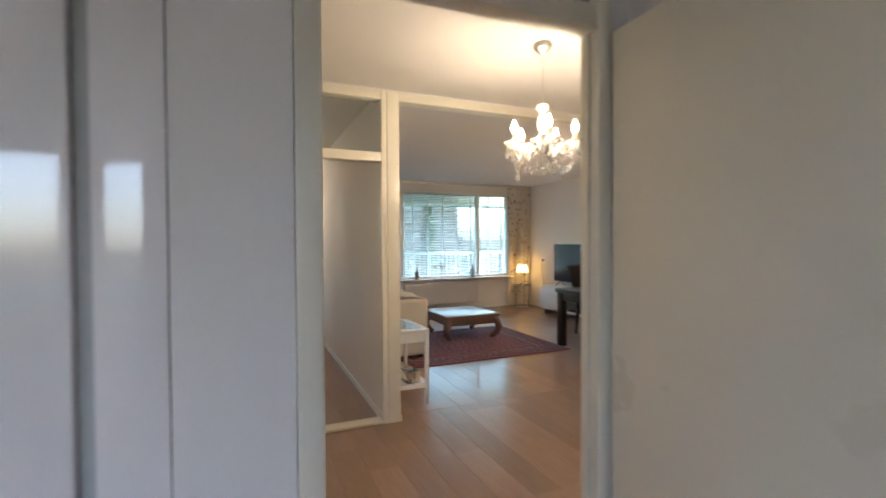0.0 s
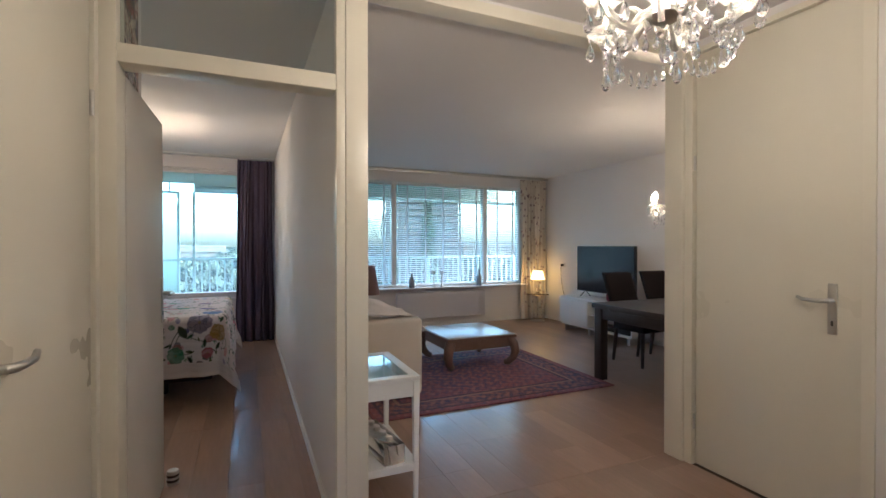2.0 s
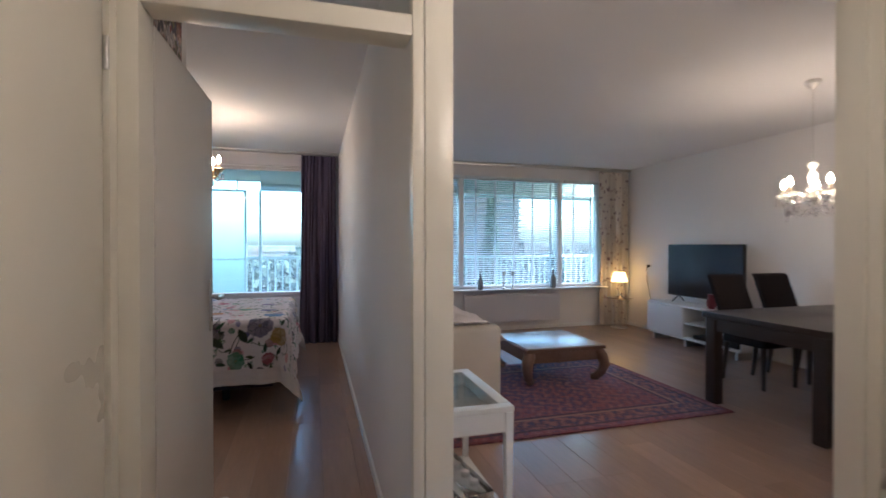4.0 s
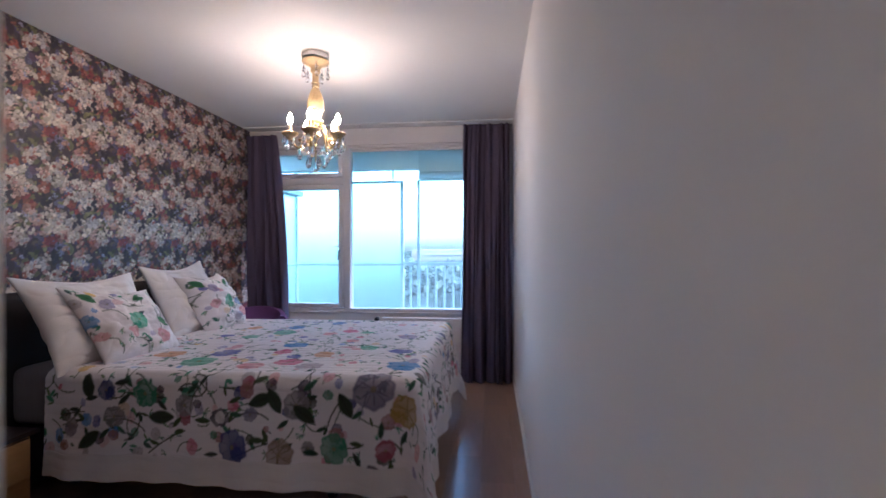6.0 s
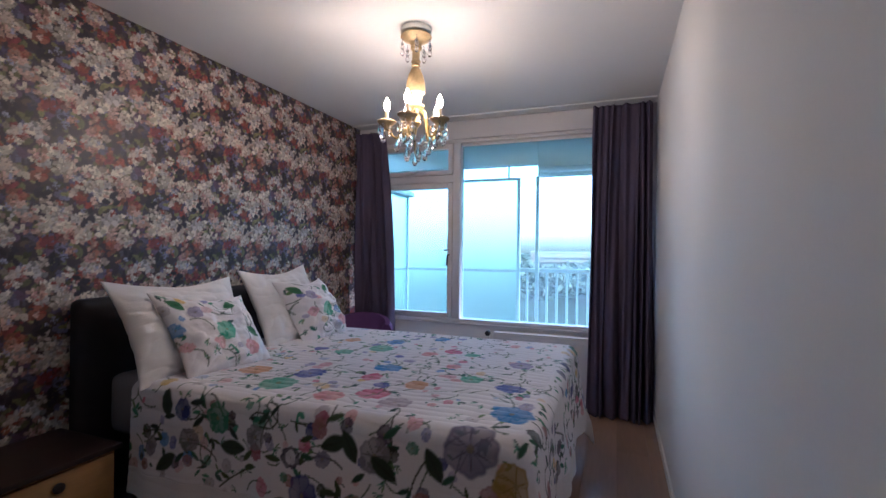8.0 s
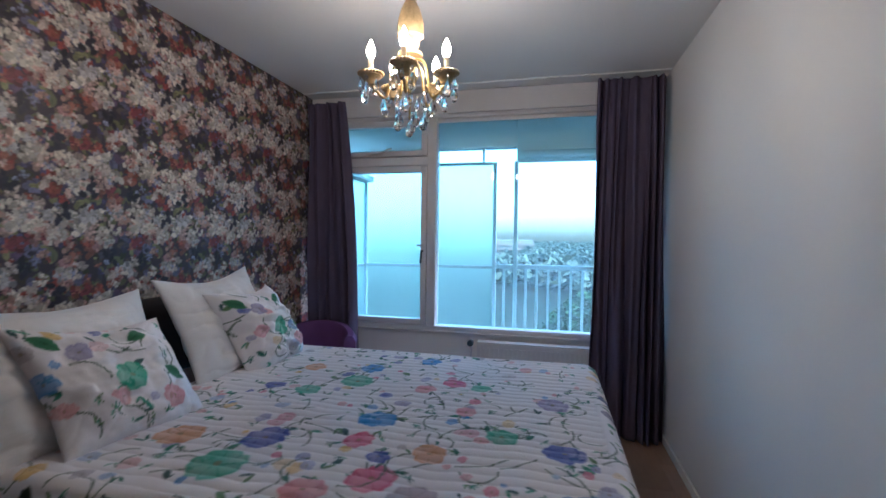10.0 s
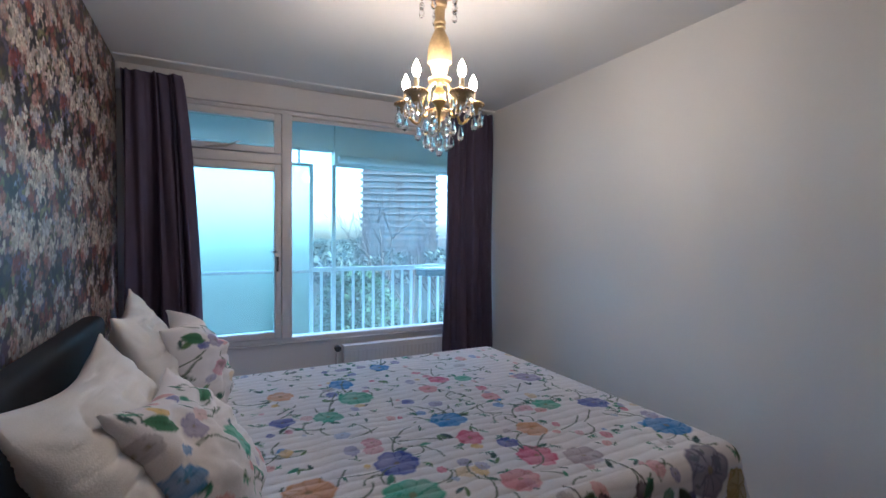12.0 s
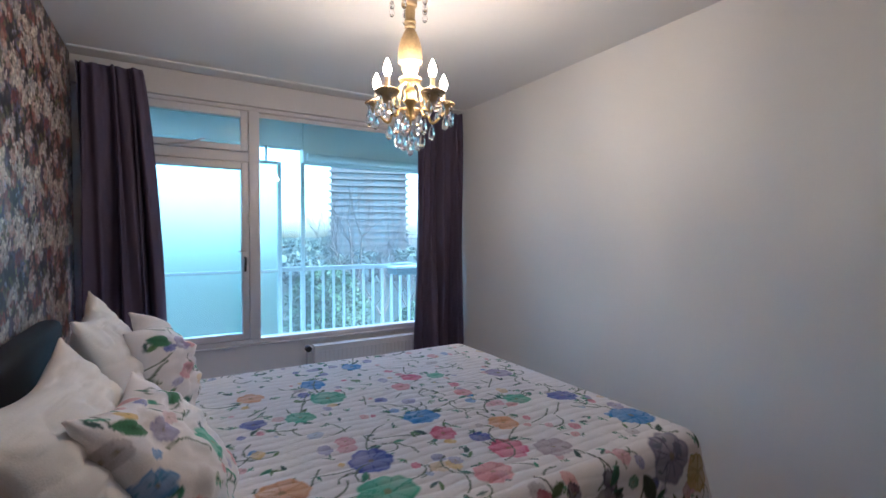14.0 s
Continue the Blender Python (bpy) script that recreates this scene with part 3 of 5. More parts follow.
wp = sheet("wallpaper", np.linspace(0, 5.0, 920), np.linspace(0, H - 0.004, 480), lambda U, V: (np.full_like(U, -1.331), 4.435 + U, V + 0.002), wallpaper_print, PRINT_WALL)
wr2 = sheet("wallpaper_return", np.linspace(0, 0.53, 96), np.linspace(0, H - 0.004, 400), lambda U, V: (np.full_like(U, 0.5985), 4.44 + U, V + 0.002), wallpaper_print, PRINT_WALL)
tagged(wr2, "dark floral wallpaper on the short wall behind the door", "wallpaper", kind="structure")
tagged(wp, "dark floral wallpaper with cream, pink and red blossoms", "wallpaper", kind="structure")


# the quilt hangs over both sides and the foot of the bed
BX0, BX1, BY0, BY1, BZ = -1.22, 0.86, 6.83, 8.40, 0.722


def quilt_place(S, R):
    w, l = BY1 - BY0, BX1 - BX0
    near, far, foot = np.clip(-S, 0, None), np.clip(S - w, 0, None), np.clip(R - l, 0, None)
    side = near + far
    corner = np.minimum(side, foot)
    drop = np.maximum(side, foot) + 0.33 * corner
    phi = np.arctan2(foot, side + 1e-9)
    rad = 0.06
    bend = np.clip(drop / rad, 0, 1.57)
    z = BZ - np.where(drop > rad * 1.57, rad + drop - rad * 1.57, rad * (1 - np.cos(bend)))
    out = rad * np.sin(bend) + 0.035 * np.clip((drop - 0.1) * 2.2, 0, 1)
    sgn = np.where(far > 0, 1.0, -1.0)
    wave_s = 0.014 * np.sin(R * 11 + 2 * np.sin(R * 3)) + 0.008 * np.sin(R * 29 + 1.3)
    wave_f = 0.02 * np.sin(S * 9 + 1.0) + 0.01 * np.sin(S * 23)
    loose = np.clip((drop - 0.08) * 3, 0, 1)
    y = np.clip(S, 0, w) + BY0 + sgn * np.cos(phi) * (side > 0) * (out + wave_s * loose)
    x = np.clip(R, 0, l) + BX0 + np.sin(phi) * (foot > 0) * (out + wave_f * loose)
    # spare cloth at the foot corners stands out as one soft fold
    lobe = np.clip(1 - np.abs(phi / 0.785 - 1), 0, 1) ** 0.7 * (corner > 0)
    reach = 0.26 * np.clip(np.hypot(side, foot) - 0.05, 0, None)
    x = x + 0.55 * lobe * reach
    y = y + sgn * 0.22 * lobe * reach
    ridge = 0.0055 * np.abs(np.sin(S * math.pi / 0.05 + 0.35 * np.sin(R * 13) + 0.2 * np.sin(R * 37))) ** 0.5
    wob = 0.007 * soft_noise(S, R, 9, 3) + 0.0035 * soft_noise(S, R, 34, 8)
    flat = (side <= 0) & (foot <= 0)
    z = z + np.where(flat, ridge + wob - 0.006, wob * 0.3)
    y = y - np.where(near > 0, ridge * 0.6, 0)
    x = x + np.where((foot > 0) & (side <= 0), ridge * 0.6, 0)
    return x, y, np.maximum(z, 0.012)


BLOOMS = [(-0.255, 7.185, 0.08, "b"), (0.056, 7.425, 0.075, "s"), (0.725, 7.31, 0.07, "b"), (0.05, 8.24, 0.06, "s"), (-0.216, 8.05, 0.065, "s"), (0.055, 7.25, 0.055, "p"),
          (0.19, 7.03, 0.075, "p"), (0.25, 7.9, 0.055, "p"), (0.04, 6.92, 0.065, "r"), (0.31, 7.215, 0.06, "o"), (-0.545, 7.13, 0.08, "o"), (-0.51, 7.99, 0.06, "o"),
          (-0.206, 7.83, 0.08, "m"), (-0.368, 7.66, 0.06, "m"), (-0.282, 6.99, 0.09, "m"), (0.378, 7.87, 0.05, "m"), (0.33, 6.96, 0.07, "g"), (0.69, 7.74, 0.07, "l"),
          (0.8, 7.0, 0.085, "s"), (-0.542, 7.68, 0.05, "b"), (0.16, 7.16, 0.04, "b"), (0.52, 7.385, 0.06, "m"), (0.36, 7.58, 0.045, "r"), (0.14, 7.79, 0.05, "r")]
SIDE_BLOOMS = [(0.71, 0.08, 0.105, "l"), (0.87, 0.17, 0.085, "y"), (0.35, 0.16, 0.07, "g"), (0.11, 0.10, 0.04, "r"), (0.05, 0.36, 0.085, "b"), (0.28, 0.38, 0.075, "c"), (0.53, 0.35, 0.075, "m"), (0.77, 0.34, 0.05, "p"), (-0.40, 0.13, 0.07, "m"), (-0.20, 0.18, 0.055, "g"), (-0.55, 0.24, 0.055, "g"), (-0.60, 0.12, 0.05, "b"), (0.71, 0.46, 0.06, "u"), (-0.02, 0.23, 0.05, "n"), (0.93, 0.48, 0.06, "d")]
TINTS = {"b": (0.03, 0.06, 0.4), "s": (0.01, 0.22, 0.58), "p": (0.6, 0.09, 0.2), "r": (0.66, 0.28, 0.3), "o": (0.64, 0.34, 0.14), "m": (0.05, 0.4, 0.24), "l": (0.3, 0.27, 0.46), "y": (0.7, 0.46, 0.1), "g": (0.4, 0.36, 0.4), "c": (0.5, 0.36, 0.28), "u": (0.1, 0.06, 0.14), "n": (0.04, 0.04, 0.12), "d": (0.03, 0.05, 0.04)}


def quilt_print(S, R, seed=11, placed=True, density=1.0):
    C = np.zeros((*S.shape, 3)) + np.array([0.8, 0.76, 0.77])
    r = np.random.RandomState(seed)
    s0, s1, r0, r1 = (-0.42, BY1 - BY0 + 0.42, 0.29, BX1 - BX0 + 0.42) if placed else (S.min(), S.max(), R.min(), R.max())
    area = (s1 - s0) * (r1 - r0)

    def local(fn, u, v, reach, *args):
        i = np.where((S[:, 0] > u - reach) & (S[:, 0] < u + reach))[0]
        j = np.where((R[0] > v - reach) & (R[0] < v + reach))[0]
        if len(i) and len(j):
            k = np.s_[i[0]:i[-1] + 1, j[0]:j[-1] + 1]
            sub = C[k].copy()
            fn(sub, S[k], R[k], u, v, *args)
            C[k] = sub

    green = lambda: np.array([(0.03, 0.12, 0.09), (0.05, 0.2, 0.13), (0.09, 0.16, 0.07), (0.03, 0.07, 0.07)][r.randint(4)])
    for _ in range(int(50 * area * density)):
        local(vine, r.uniform(s0, s1), r.uniform(r0, r1), 0.4, r.uniform(0.06, 0.2), r.uniform(0, 6.28), r.uniform(-26, 26), (0.1, 0.14, 0.1), 0.0025)
    for _ in range(int(98 * area * density)):
        u, v, a = r.uniform(s0, s1), r.uniform(r0, r1), r.uniform(0, 6.28)
        if r.rand() < 0.45:
            for k in range(r.randint(4, 8)):
                local(leaf, u, v, 0.08, r.uniform(0.015, 0.036), a + k * 0.6, green() * 1.4, 0.13)
        else:
            for k in range(r.randint(1, 3)):
                local(leaf, u, v, 0.12, r.uniform(0.025, 0.055), a + k * 0.9, green() * 1.2, r.uniform(0.14, 0.26))
    keys = list("bsprrgly")
    for _ in range(int(42 * area * density)):
        c = np.array(TINTS[keys[r.randint(len(keys))]])
        c = c + (np.array([0.74, 0.68, 0.69]) - c) * r.uniform(0.0, 0.6)
        local(wash, r.uniform(s0, s1), r.uniform(r0, r1), 0.12, r.uniform(0.012, 0.042), c, r.uniform(0, 6), r.randint(4, 8), r.uniform(0.7, 1.0))
    if placed:
        w, l = BY1 - BY0, BX1 - BX0
        for x, y, rad, k in BLOOMS:
            local(wash, y - BY0, x - BX0, 0.2, rad * 1.1, np.array(TINTS[k]) * (1.0, 0.9, 0.95), r.uniform(0, 6), r.randint(5, 8), 0.95)
            a = r.uniform(0, 6.28)
            local(vine, y - BY0 + rad * math.cos(a), x - BX0 + rad * math.sin(a), 0.35, r.uniform(0.12, 0.26), a, r.uniform(-16, 16), (0.09, 0.13, 0.09), 0.0025)
            local(leaf, y - BY0 + rad * math.cos(a), x - BX0 + rad * math.sin(a), 0.12, r.uniform(0.04, 0.065), a + r.uniform(0.4, 1.2), green(), 0.2)
        # the hanging sides carry larger, dark plants, tints darkened further for shade
        for lo, hi, along in ((-0.4, -0.03, 0), (w + 0.03, w + 0.4, 0), (l + 0.03, l + 0.4, 1)):
            for _ in range(46):
                p, q = r.uniform(lo, hi), r.uniform(0, w if along else l)
                p, q = (q, p) if along else (p, q)
                if r.rand() < 0.45:
                    local(vine, p, q, 0.3, r.uniform(0.1, 0.22), r.uniform(0, 6.28), r.uniform(-22, 22), (0.045, 0.05, 0.045), 0.0027)
                a = r.uniform(0, 6.28)
                for k in range(r.randint(1, 3)):
                    local(leaf, p, q, 0.2, r.uniform(0.03, 0.06), a + 0.8 * k, green() * 0.45, r.uniform(0.14, 0.26))
                c = TINTS["blgrpumd"[r.randint(8)]]
                p, q = (r.uniform(0, w), r.uniform(lo, hi)) if along else (r.uniform(lo, hi), r.uniform(0, l))
                local(wash, p, q, 0.12, r.uniform(0.016, 0.04), np.array(c) * 0.5, r.uniform(0, 6), r.randint(5, 9), 1.0)
        # flower tints cut to about half for the shade on the near side
        for x, d, rad, k in SIDE_BLOOMS:
            v = x - BX0
            ring = np.array([0.78, 0.74, 0.74]) if k == "n" else None
            local(wash, -d, v, 0.2, rad, np.array(TINTS[k]) * 0.55, r.uniform(0, 6), r.randint(5, 8), 1.0)
            if ring is not None:
                local(wash, -d, v, 0.2, rad * 0.6, ring, 0.0, 5, 1.0)
            if k in "ylgc":
                for q in range(6):
                    local(leaf, -d, v, 0.15, rad * 0.85, q * 1.047 + v * 7, np.array(TINTS[k]) * 0.42, 0.07)
            a = r.uniform(0, 6.28)
            local(leaf, -d + rad * math.cos(a), v + rad * math.sin(a), 0.15, 0.08, a + 0.5, green() * 0.4, 0.2)
            local(leaf, -d - rad * math.cos(a), v - rad * math.sin(a), 0.15, 0.07, a + 3.6, green() * 0.4, 0.2)
        for x, d, turn in ((0.55, 0.1, -0.5), (0.24, 0.12, 1.2), (0.28, 0.2, 2.6), (-0.38, 0.24, -1.6), (-0.68, 0.17, 2.9), (-0.62, 0.31, 0.9), (0.44, 0.24, 2.2)):
            local(leaf, -d, x - BX0, 0.2, 0.13, math.pi + turn, (0.018, 0.035, 0.022), 0.27)
        plain = np.maximum(np.clip(-S, 0, None), np.clip(S - w, 0, None)) > 0.4199
        C[plain | (R > l + 0.4199)] = (0.74, 0.7, 0.69)
    return C


bed = thing("bed", ((BX0 + BX1) / 2, (BY0 + BY1) / 2, 0), 0, "black upholstered double bed under a floral quilt", "bed")
off = Matrix.Translation((-(BX0 + BX1) / 2, -(BY0 + BY1) / 2, 0))


def bed_part(name, bm, material, label=""):
    bmesh.ops.transform(bm, matrix=off, verts=bm.verts)
    return part(name, bm, material, bed, label)


bed_part("base", box(bmesh.new(), -1.24, 0.80, 6.88, 8.36, 0.14, 0.40, 0.02), HEADCLOTH, "black box spring base")
bed_part("mattress", box(bmesh.new(), -1.24, 0.81, 6.855, 8.375, 0.402, 0.70, 0.06, 4), TICKING, "grey mattress")
bm = bmesh.new()
box(bm, -1.328, -1.23, 6.72, 8.45, 0.02, 1.085, 0.046, 5)
bed_part("headboard", bm, HEADCLOTH, "padded black headboard")
for x, y in ((-1.1, 7.1), (0.4, 7.1), (-1.1, 8.1), (0.4, 8.1)):
    bed_part("leg", lathe(bmesh.new(), [(0.025, 0), (0.03, 0.01), (0.034, 0.139)], 14, (x, y, 0)), BLACK)

quilt = thing("quilt", ((BX0 + BX1) / 2, (BY0 + BY1) / 2, 0), 0, "quilted white cotton bedspread with bright botanical flowers", "bedspread")


def quilt_piece(name, s0, s1, r0, r1, label):
    us, vs = (np.linspace(a, b, max(int((b - a) / 0.0053), 3)) for a, b in ((s0, s1), (r0, r1)))
    ob = sheet(name, us, vs, quilt_place, quilt_print, PRINT_QUILT, 0.006)
    ob.parent, ob.location = quilt, (-(BX0 + BX1) / 2, -(BY0 + BY1) / 2, 0)
    return tagged(ob, label)


QW, QL, QH = BY1 - BY0, BX1 - BX0, 0.42
quilt_piece("cover", -QH, QW + QH, 0.29, QL + QH, "printed and quilted cotton cover")
quilt_piece("hem", -0.54, -QH, 0.29, QL + 0.52, "plain white cotton hem")
quilt_piece("hem", QW + QH, QW + 0.52, 0.29, QL + 0.52, "plain white cotton hem")
quilt_piece("hem", -QH, QW + QH, QL + QH, QL + 0.52, "plain white cotton hem")


def pillow(name, at, turn, w, h, t, printed_seed, label, group, shear=0.0, bend=0.0):
    n = 90
    g = np.linspace(-1, 1, n)
    U, V = np.meshgrid(g, g, indexing="ij")
    dome = np.clip((1 - np.abs(U) ** 2.4) * (1 - np.abs(V) ** 2.4), 0, 1) ** 0.6
    pull = 1 - 0.11 * (1 - V ** 2) * np.abs(U) ** 2, 1 - 0.11 * (1 - U ** 2) * np.abs(V) ** 2 - 0.05 * np.cos(2.6 * U) * (V > 0) * V
    wr = soft_noise(U, V, 5, printed_seed + 50 + int(abs(at[1]) * 10)) * 0.32 + soft_noise(U, V, 13, printed_seed + 60 + int(abs(at[1]) * 10)) * 0.2 + soft_noise(U, V, 27, 7) * 0.06
    me = bpy.data.meshes.new(name)
    pts, cols, faces = [], [], []
    for side in (1, -1):
        z = side * (dome * t / 2 * (1 + wr) + 0.004 - 0.02 * dome ** 0.5 * (1 - np.abs(soft_noise(U, V, 8, printed_seed + 70 + side)) ** 0.4) + 0.0011 * np.sin(V * 120 + 3 * np.sin(U * 4)) * (printed_seed == 0))
        pts.append(np.stack([U * w / 2 * pull[0] + shear * V * h / 2, V * h / 2 * pull[1], z + bend * (np.abs(U) - 0.3) ** 2], -1).reshape(-1, 3))
        o = (0 if side > 0 else n * n)
        I = np.arange(n * n).reshape(n, n) + o
        F = np.stack([I[:-1, :-1], I[1:, :-1], I[1:, 1:], I[:-1, 1:]], -1).reshape(-1, 4)
        faces.append(F if side > 0 else F[:, ::-1])
    rim = [(i, 0) for i in range(n - 1)] + [(n - 1, j) for j in range(n - 1)] + [(i, n - 1) for i in range(n - 1, 0, -1)] + [(0, j) for j in range(n - 1, 0, -1)]
    ids = [i * n + j for i, j in rim]
    faces.append(np.array([(a, a + n * n, b + n * n, b) for a, b in zip(ids, ids[1:] + ids[:1])]))
    me.from_pydata(np.concatenate(pts).tolist(), [], np.concatenate(faces).tolist())
    for p in me.polygons:
        p.use_smooth = True
    if printed_seed:
        c = quilt_print(U * w / 2, V * h / 2, printed_seed, False, 1.2)
        for u, v, rad, k in ((-0.02, -0.02, 0.06, "m"), (0.1, -0.12, 0.05, "r"), (-0.12, 0.1, 0.04, "l")):
            wash(c, U * w / 2, V * h / 2, u, v, rad, TINTS[k], 1.0, 6)
        for u, v, ang in ((-0.16, 0.12, 2.4), (0.05, 0.12, 0.6), (0.12, 0.0, -0.7)):
            leaf(c, U * w / 2, V * h / 2, u, v, 0.09, ang, (0.04, 0.15, 0.07), 0.32)
        C = np.concatenate([np.concatenate([c.reshape(-1, 3)] * 2), np.ones((2 * n * n, 1))], 1)
        me.color_attributes.new("print", "FLOAT_COLOR", "POINT").data.foreach_set("color", C.astype(np.float32).ravel())
    me.materials.append(PRINT_QUILT if printed_seed else LINEN)
    ob = new(name, me)
    ob.matrix_basis = Matrix.Translation(at) @ turn
    return tagged(ob, label, "pillow", group)


def leaning(yaw, back, spin=0):
    """Upright, facing +x turned by yaw, leaning back by some degrees."""
    return pose(0, 0, 0, 0, 0, yaw) @ pose(0, 0, 0, 0, -back, 0) @ pose(0, 0, 0, 90, 0, 90) @ pose(0, 0, 0, 0, 0, spin)


pillow("pillow", (-0.955, 7.10, 0.925), leaning(-1, 29, -1), 0.74, 0.54, 0.19, 0, "plump white linen pillow leaning on the headboard", "white pillows", -0.03)
pillow("pillow", (-0.985, 7.90, 0.945), leaning(3, 21, 2), 0.70, 0.55, 0.19, 0, "plump white linen pillow leaning on the headboard", "white pillows", -0.06)
pillow("cushion", (-0.81, 7.135, 0.885), leaning(-4, 33, -7), 0.53, 0.46, 0.2, 21, "floral cotton cushion with green leaves and pink blossoms", "floral cushions", -0.2)
pillow("cushion", (-0.825, 8.03, 0.915), leaning(2, 20, 0), 0.52, 0.46, 0.2, 25, "floral cotton cushion with green leaves and pink blossoms", "floral cushions", -0.3, -0.12)

# nightstand
ns = thing("nightstand", (-1.13, 6.45, 0), 0, "small pine nightstand, its top coloured dark for shade, with a dark knob", "nightstand")
part("body", box(bmesh.new(), -0.21, 0.2, -0.25, 0.24, 0.06, 0.445, 0.004), PINE, ns)
# the top takes the dark wood colour for the shade lying on it
part("top", box(bmesh.new(), -0.22, 0.235, -0.27, 0.255, 0.4455, 0.468, 0.005), DARKWOOD, ns, "wooden top, coloured dark for the shade on it")
for z in (0.25,):
    dr = part("drawer", box(bmesh.new(), 0.201, 0.219, -0.235, 0.225, z, 0.43, 0.004), PINE, ns)
    part("knob", lathe(bmesh.new(), [(0.008, 0), (0.008, 0.012), (0.02, 0.016), (0.021, 0.026), (0.012, 0.032)], 16, (0, 0, 0), pose(0.219, 0.0, 0.385, 0, 90, 0)), BLACK, dr, "dark round knob")
for x in (-0.19, 0.17):
    for y in (-0.23, 0.21):
        part("leg", box(bmesh.new(), x - 0.02, x + 0.02, y - 0.02, y + 0.02, 0.0, 0.0595, 0.003), PINE, ns)

# purple armchair in the corner
ac = thing("armchair", (-1.02, 8.92, 0), 20, "purple velvet tub armchair in the corner", "armchair")
ac.scale = (0.82, 0.82, 0.95)
part("seat", box(bmesh.new(), -0.25, 0.25, -0.24, 0.26, 0.26, 0.45, 0.06, 3), PURPLE, ac)
bm = bmesh.new()
rings = []
for k in range(25):
    a = math.pi * (k / 24 * 1.1 - 0.05)
    top = 0.70 + 0.08 * max(math.sin(a), 0)
    ring = [(0.34, 0.22), (0.35, 0.4), (0.36, top - 0.04), (0.33, top), (0.28, top), (0.25, top - 0.04), (0.25, 0.4), (0.26, 0.22)]
    rings.append([bm.verts.new((q * math.cos(a), 0.02 + 0.92 * q * math.sin(a), z)) for q, z in ring])
for p, q in zip(rings, rings[1:]):
    for m in range(8):
        bm.faces.new((p[m], p[(m + 1) % 8], q[(m + 1) % 8], q[m]))
bm.faces.new(rings[0])
bm.faces.new(rings[-1])
part("backrest", bm, PURPLE, ac)
for x, y in ((-0.2, -0.2), (0.2, -0.2), (-0.2, 0.2), (0.2, 0.2)):
    part("leg", lathe(bmesh.new(), [(0.013, 0), (0.022, 0.26)], 12, (x, y, 0)), DARKWOOD, ac)

# radiator under the bedroom window
def radiator(name, x0, x1, y, z0, z1, label):
    root = thing(name, ((x0 + x1) / 2, y, z0), 0, label, "radiator")
    h, hw = z1 - z0, (x1 - x0) / 2
    bm = bmesh.new()
    box(bm, -hw, hw, -0.05, 0.0, 0, h, 0.006)
    n = int(2 * hw / 0.034)
    pn = part("panel", bm, RADPAINT, root)
    fin = mesh_of("fin", box(bmesh.new(), -0.009, 0.009, -0.055, -0.0505, 0.03, h - 0.03), RADPAINT)
    for k in range(n):
        part("fin", fin, None, pn).location.x = -hw + 0.02 + k * (2 * hw - 0.04) / max(n - 1, 1)
    part("grille", box(bmesh.new(), -hw, hw, -0.052, 0.03, h + 0.0005, h + 0.012, 0.003), RADPAINT, root)
    for x in (-hw + 0.15, hw - 0.15):
        part("bracket", box(bmesh.new(), x - 0.02, x + 0.02, 0.0005, 0.075, h * 0.3, h * 0.7), STEEL, root)
    return root


rd = radiator("radiator", 0.13, 1.1, 9.352, 0.1, 0.6, "white panel radiator below the window")
bm = lathe(bmesh.new(), [(0.02, 0), (0.024, 0.006), (0.024, 0.05), (0.02, 0.056)], 16, (0, 0, 0), pose(-0.535, -0.02, 0.5, 90, 0, 0))
part("valve", bm, BLACK, rd, "dark thermostat knob")
part("pipe", tube(bmesh.new(), [(-0.535, -0.02, 0.5), (-0.535, 0.0, 0.1), (-0.535, 0.0, -0.1)], 0.009), RADPAINT, rd)


# ---- curtains ----
def curtain(name, x0t, x1t, x0b, x1b, y, z0, z1, folds, depth, material, label, colour=None):
    us, vs = np.linspace(0, 1, 140), np.linspace(0, 1, 90)

    def place(U, V):
        ph = 2 * math.pi * folds * (U + 0.06 * np.sin(9 * U + x0t * 5) + 0.03 * np.sin(23 * U + 2 * V)) + 1.3 * np.sin(2.2 * V + 6 * U) * V
        low = V ** 0.7
        x = (x0t + U * (x1t - x0t)) * (1 - low) + (x0b + U * (x1b - x0b)) * low + 0.008 * np.sin(ph * 0.5 + 4 * V)
        amp = depth * (0.55 + 0.55 * low) * (1 + 0.6 * np.sin(13 * U + 2 + 1.5 * V))
        yy = y + amp * np.sin(ph) + 0.012 * np.sin(9 * V + 11 * U)
        return x, yy, z1 + (z0 - z1) * V

    ob = sheet(name, us, vs, place, colour, material, 0.003)
    return tagged(ob, label, "curtain", "curtains")


curtain("curtain", -1.28, -0.95, -1.27, -0.80, 9.24, 0.01, 2.49, 6, 0.035, CURTAIN, "dark slate cloth curtain, drawn open, with soft folds")
curtain("curtain", 0.985, 1.425, 0.94, 1.435, 9.22, 0.01, 2.53, 7, 0.04, CURTAIN, "dark slate cloth curtain, drawn open, with soft folds")
rail = solid("curtain_rail", box(bmesh.new(), -1.32, 1.455, 9.23, 9.25, 2.566, H - 0.001, 0.004), WHITE, "slim white ceiling curtain rail", "curtain rail")


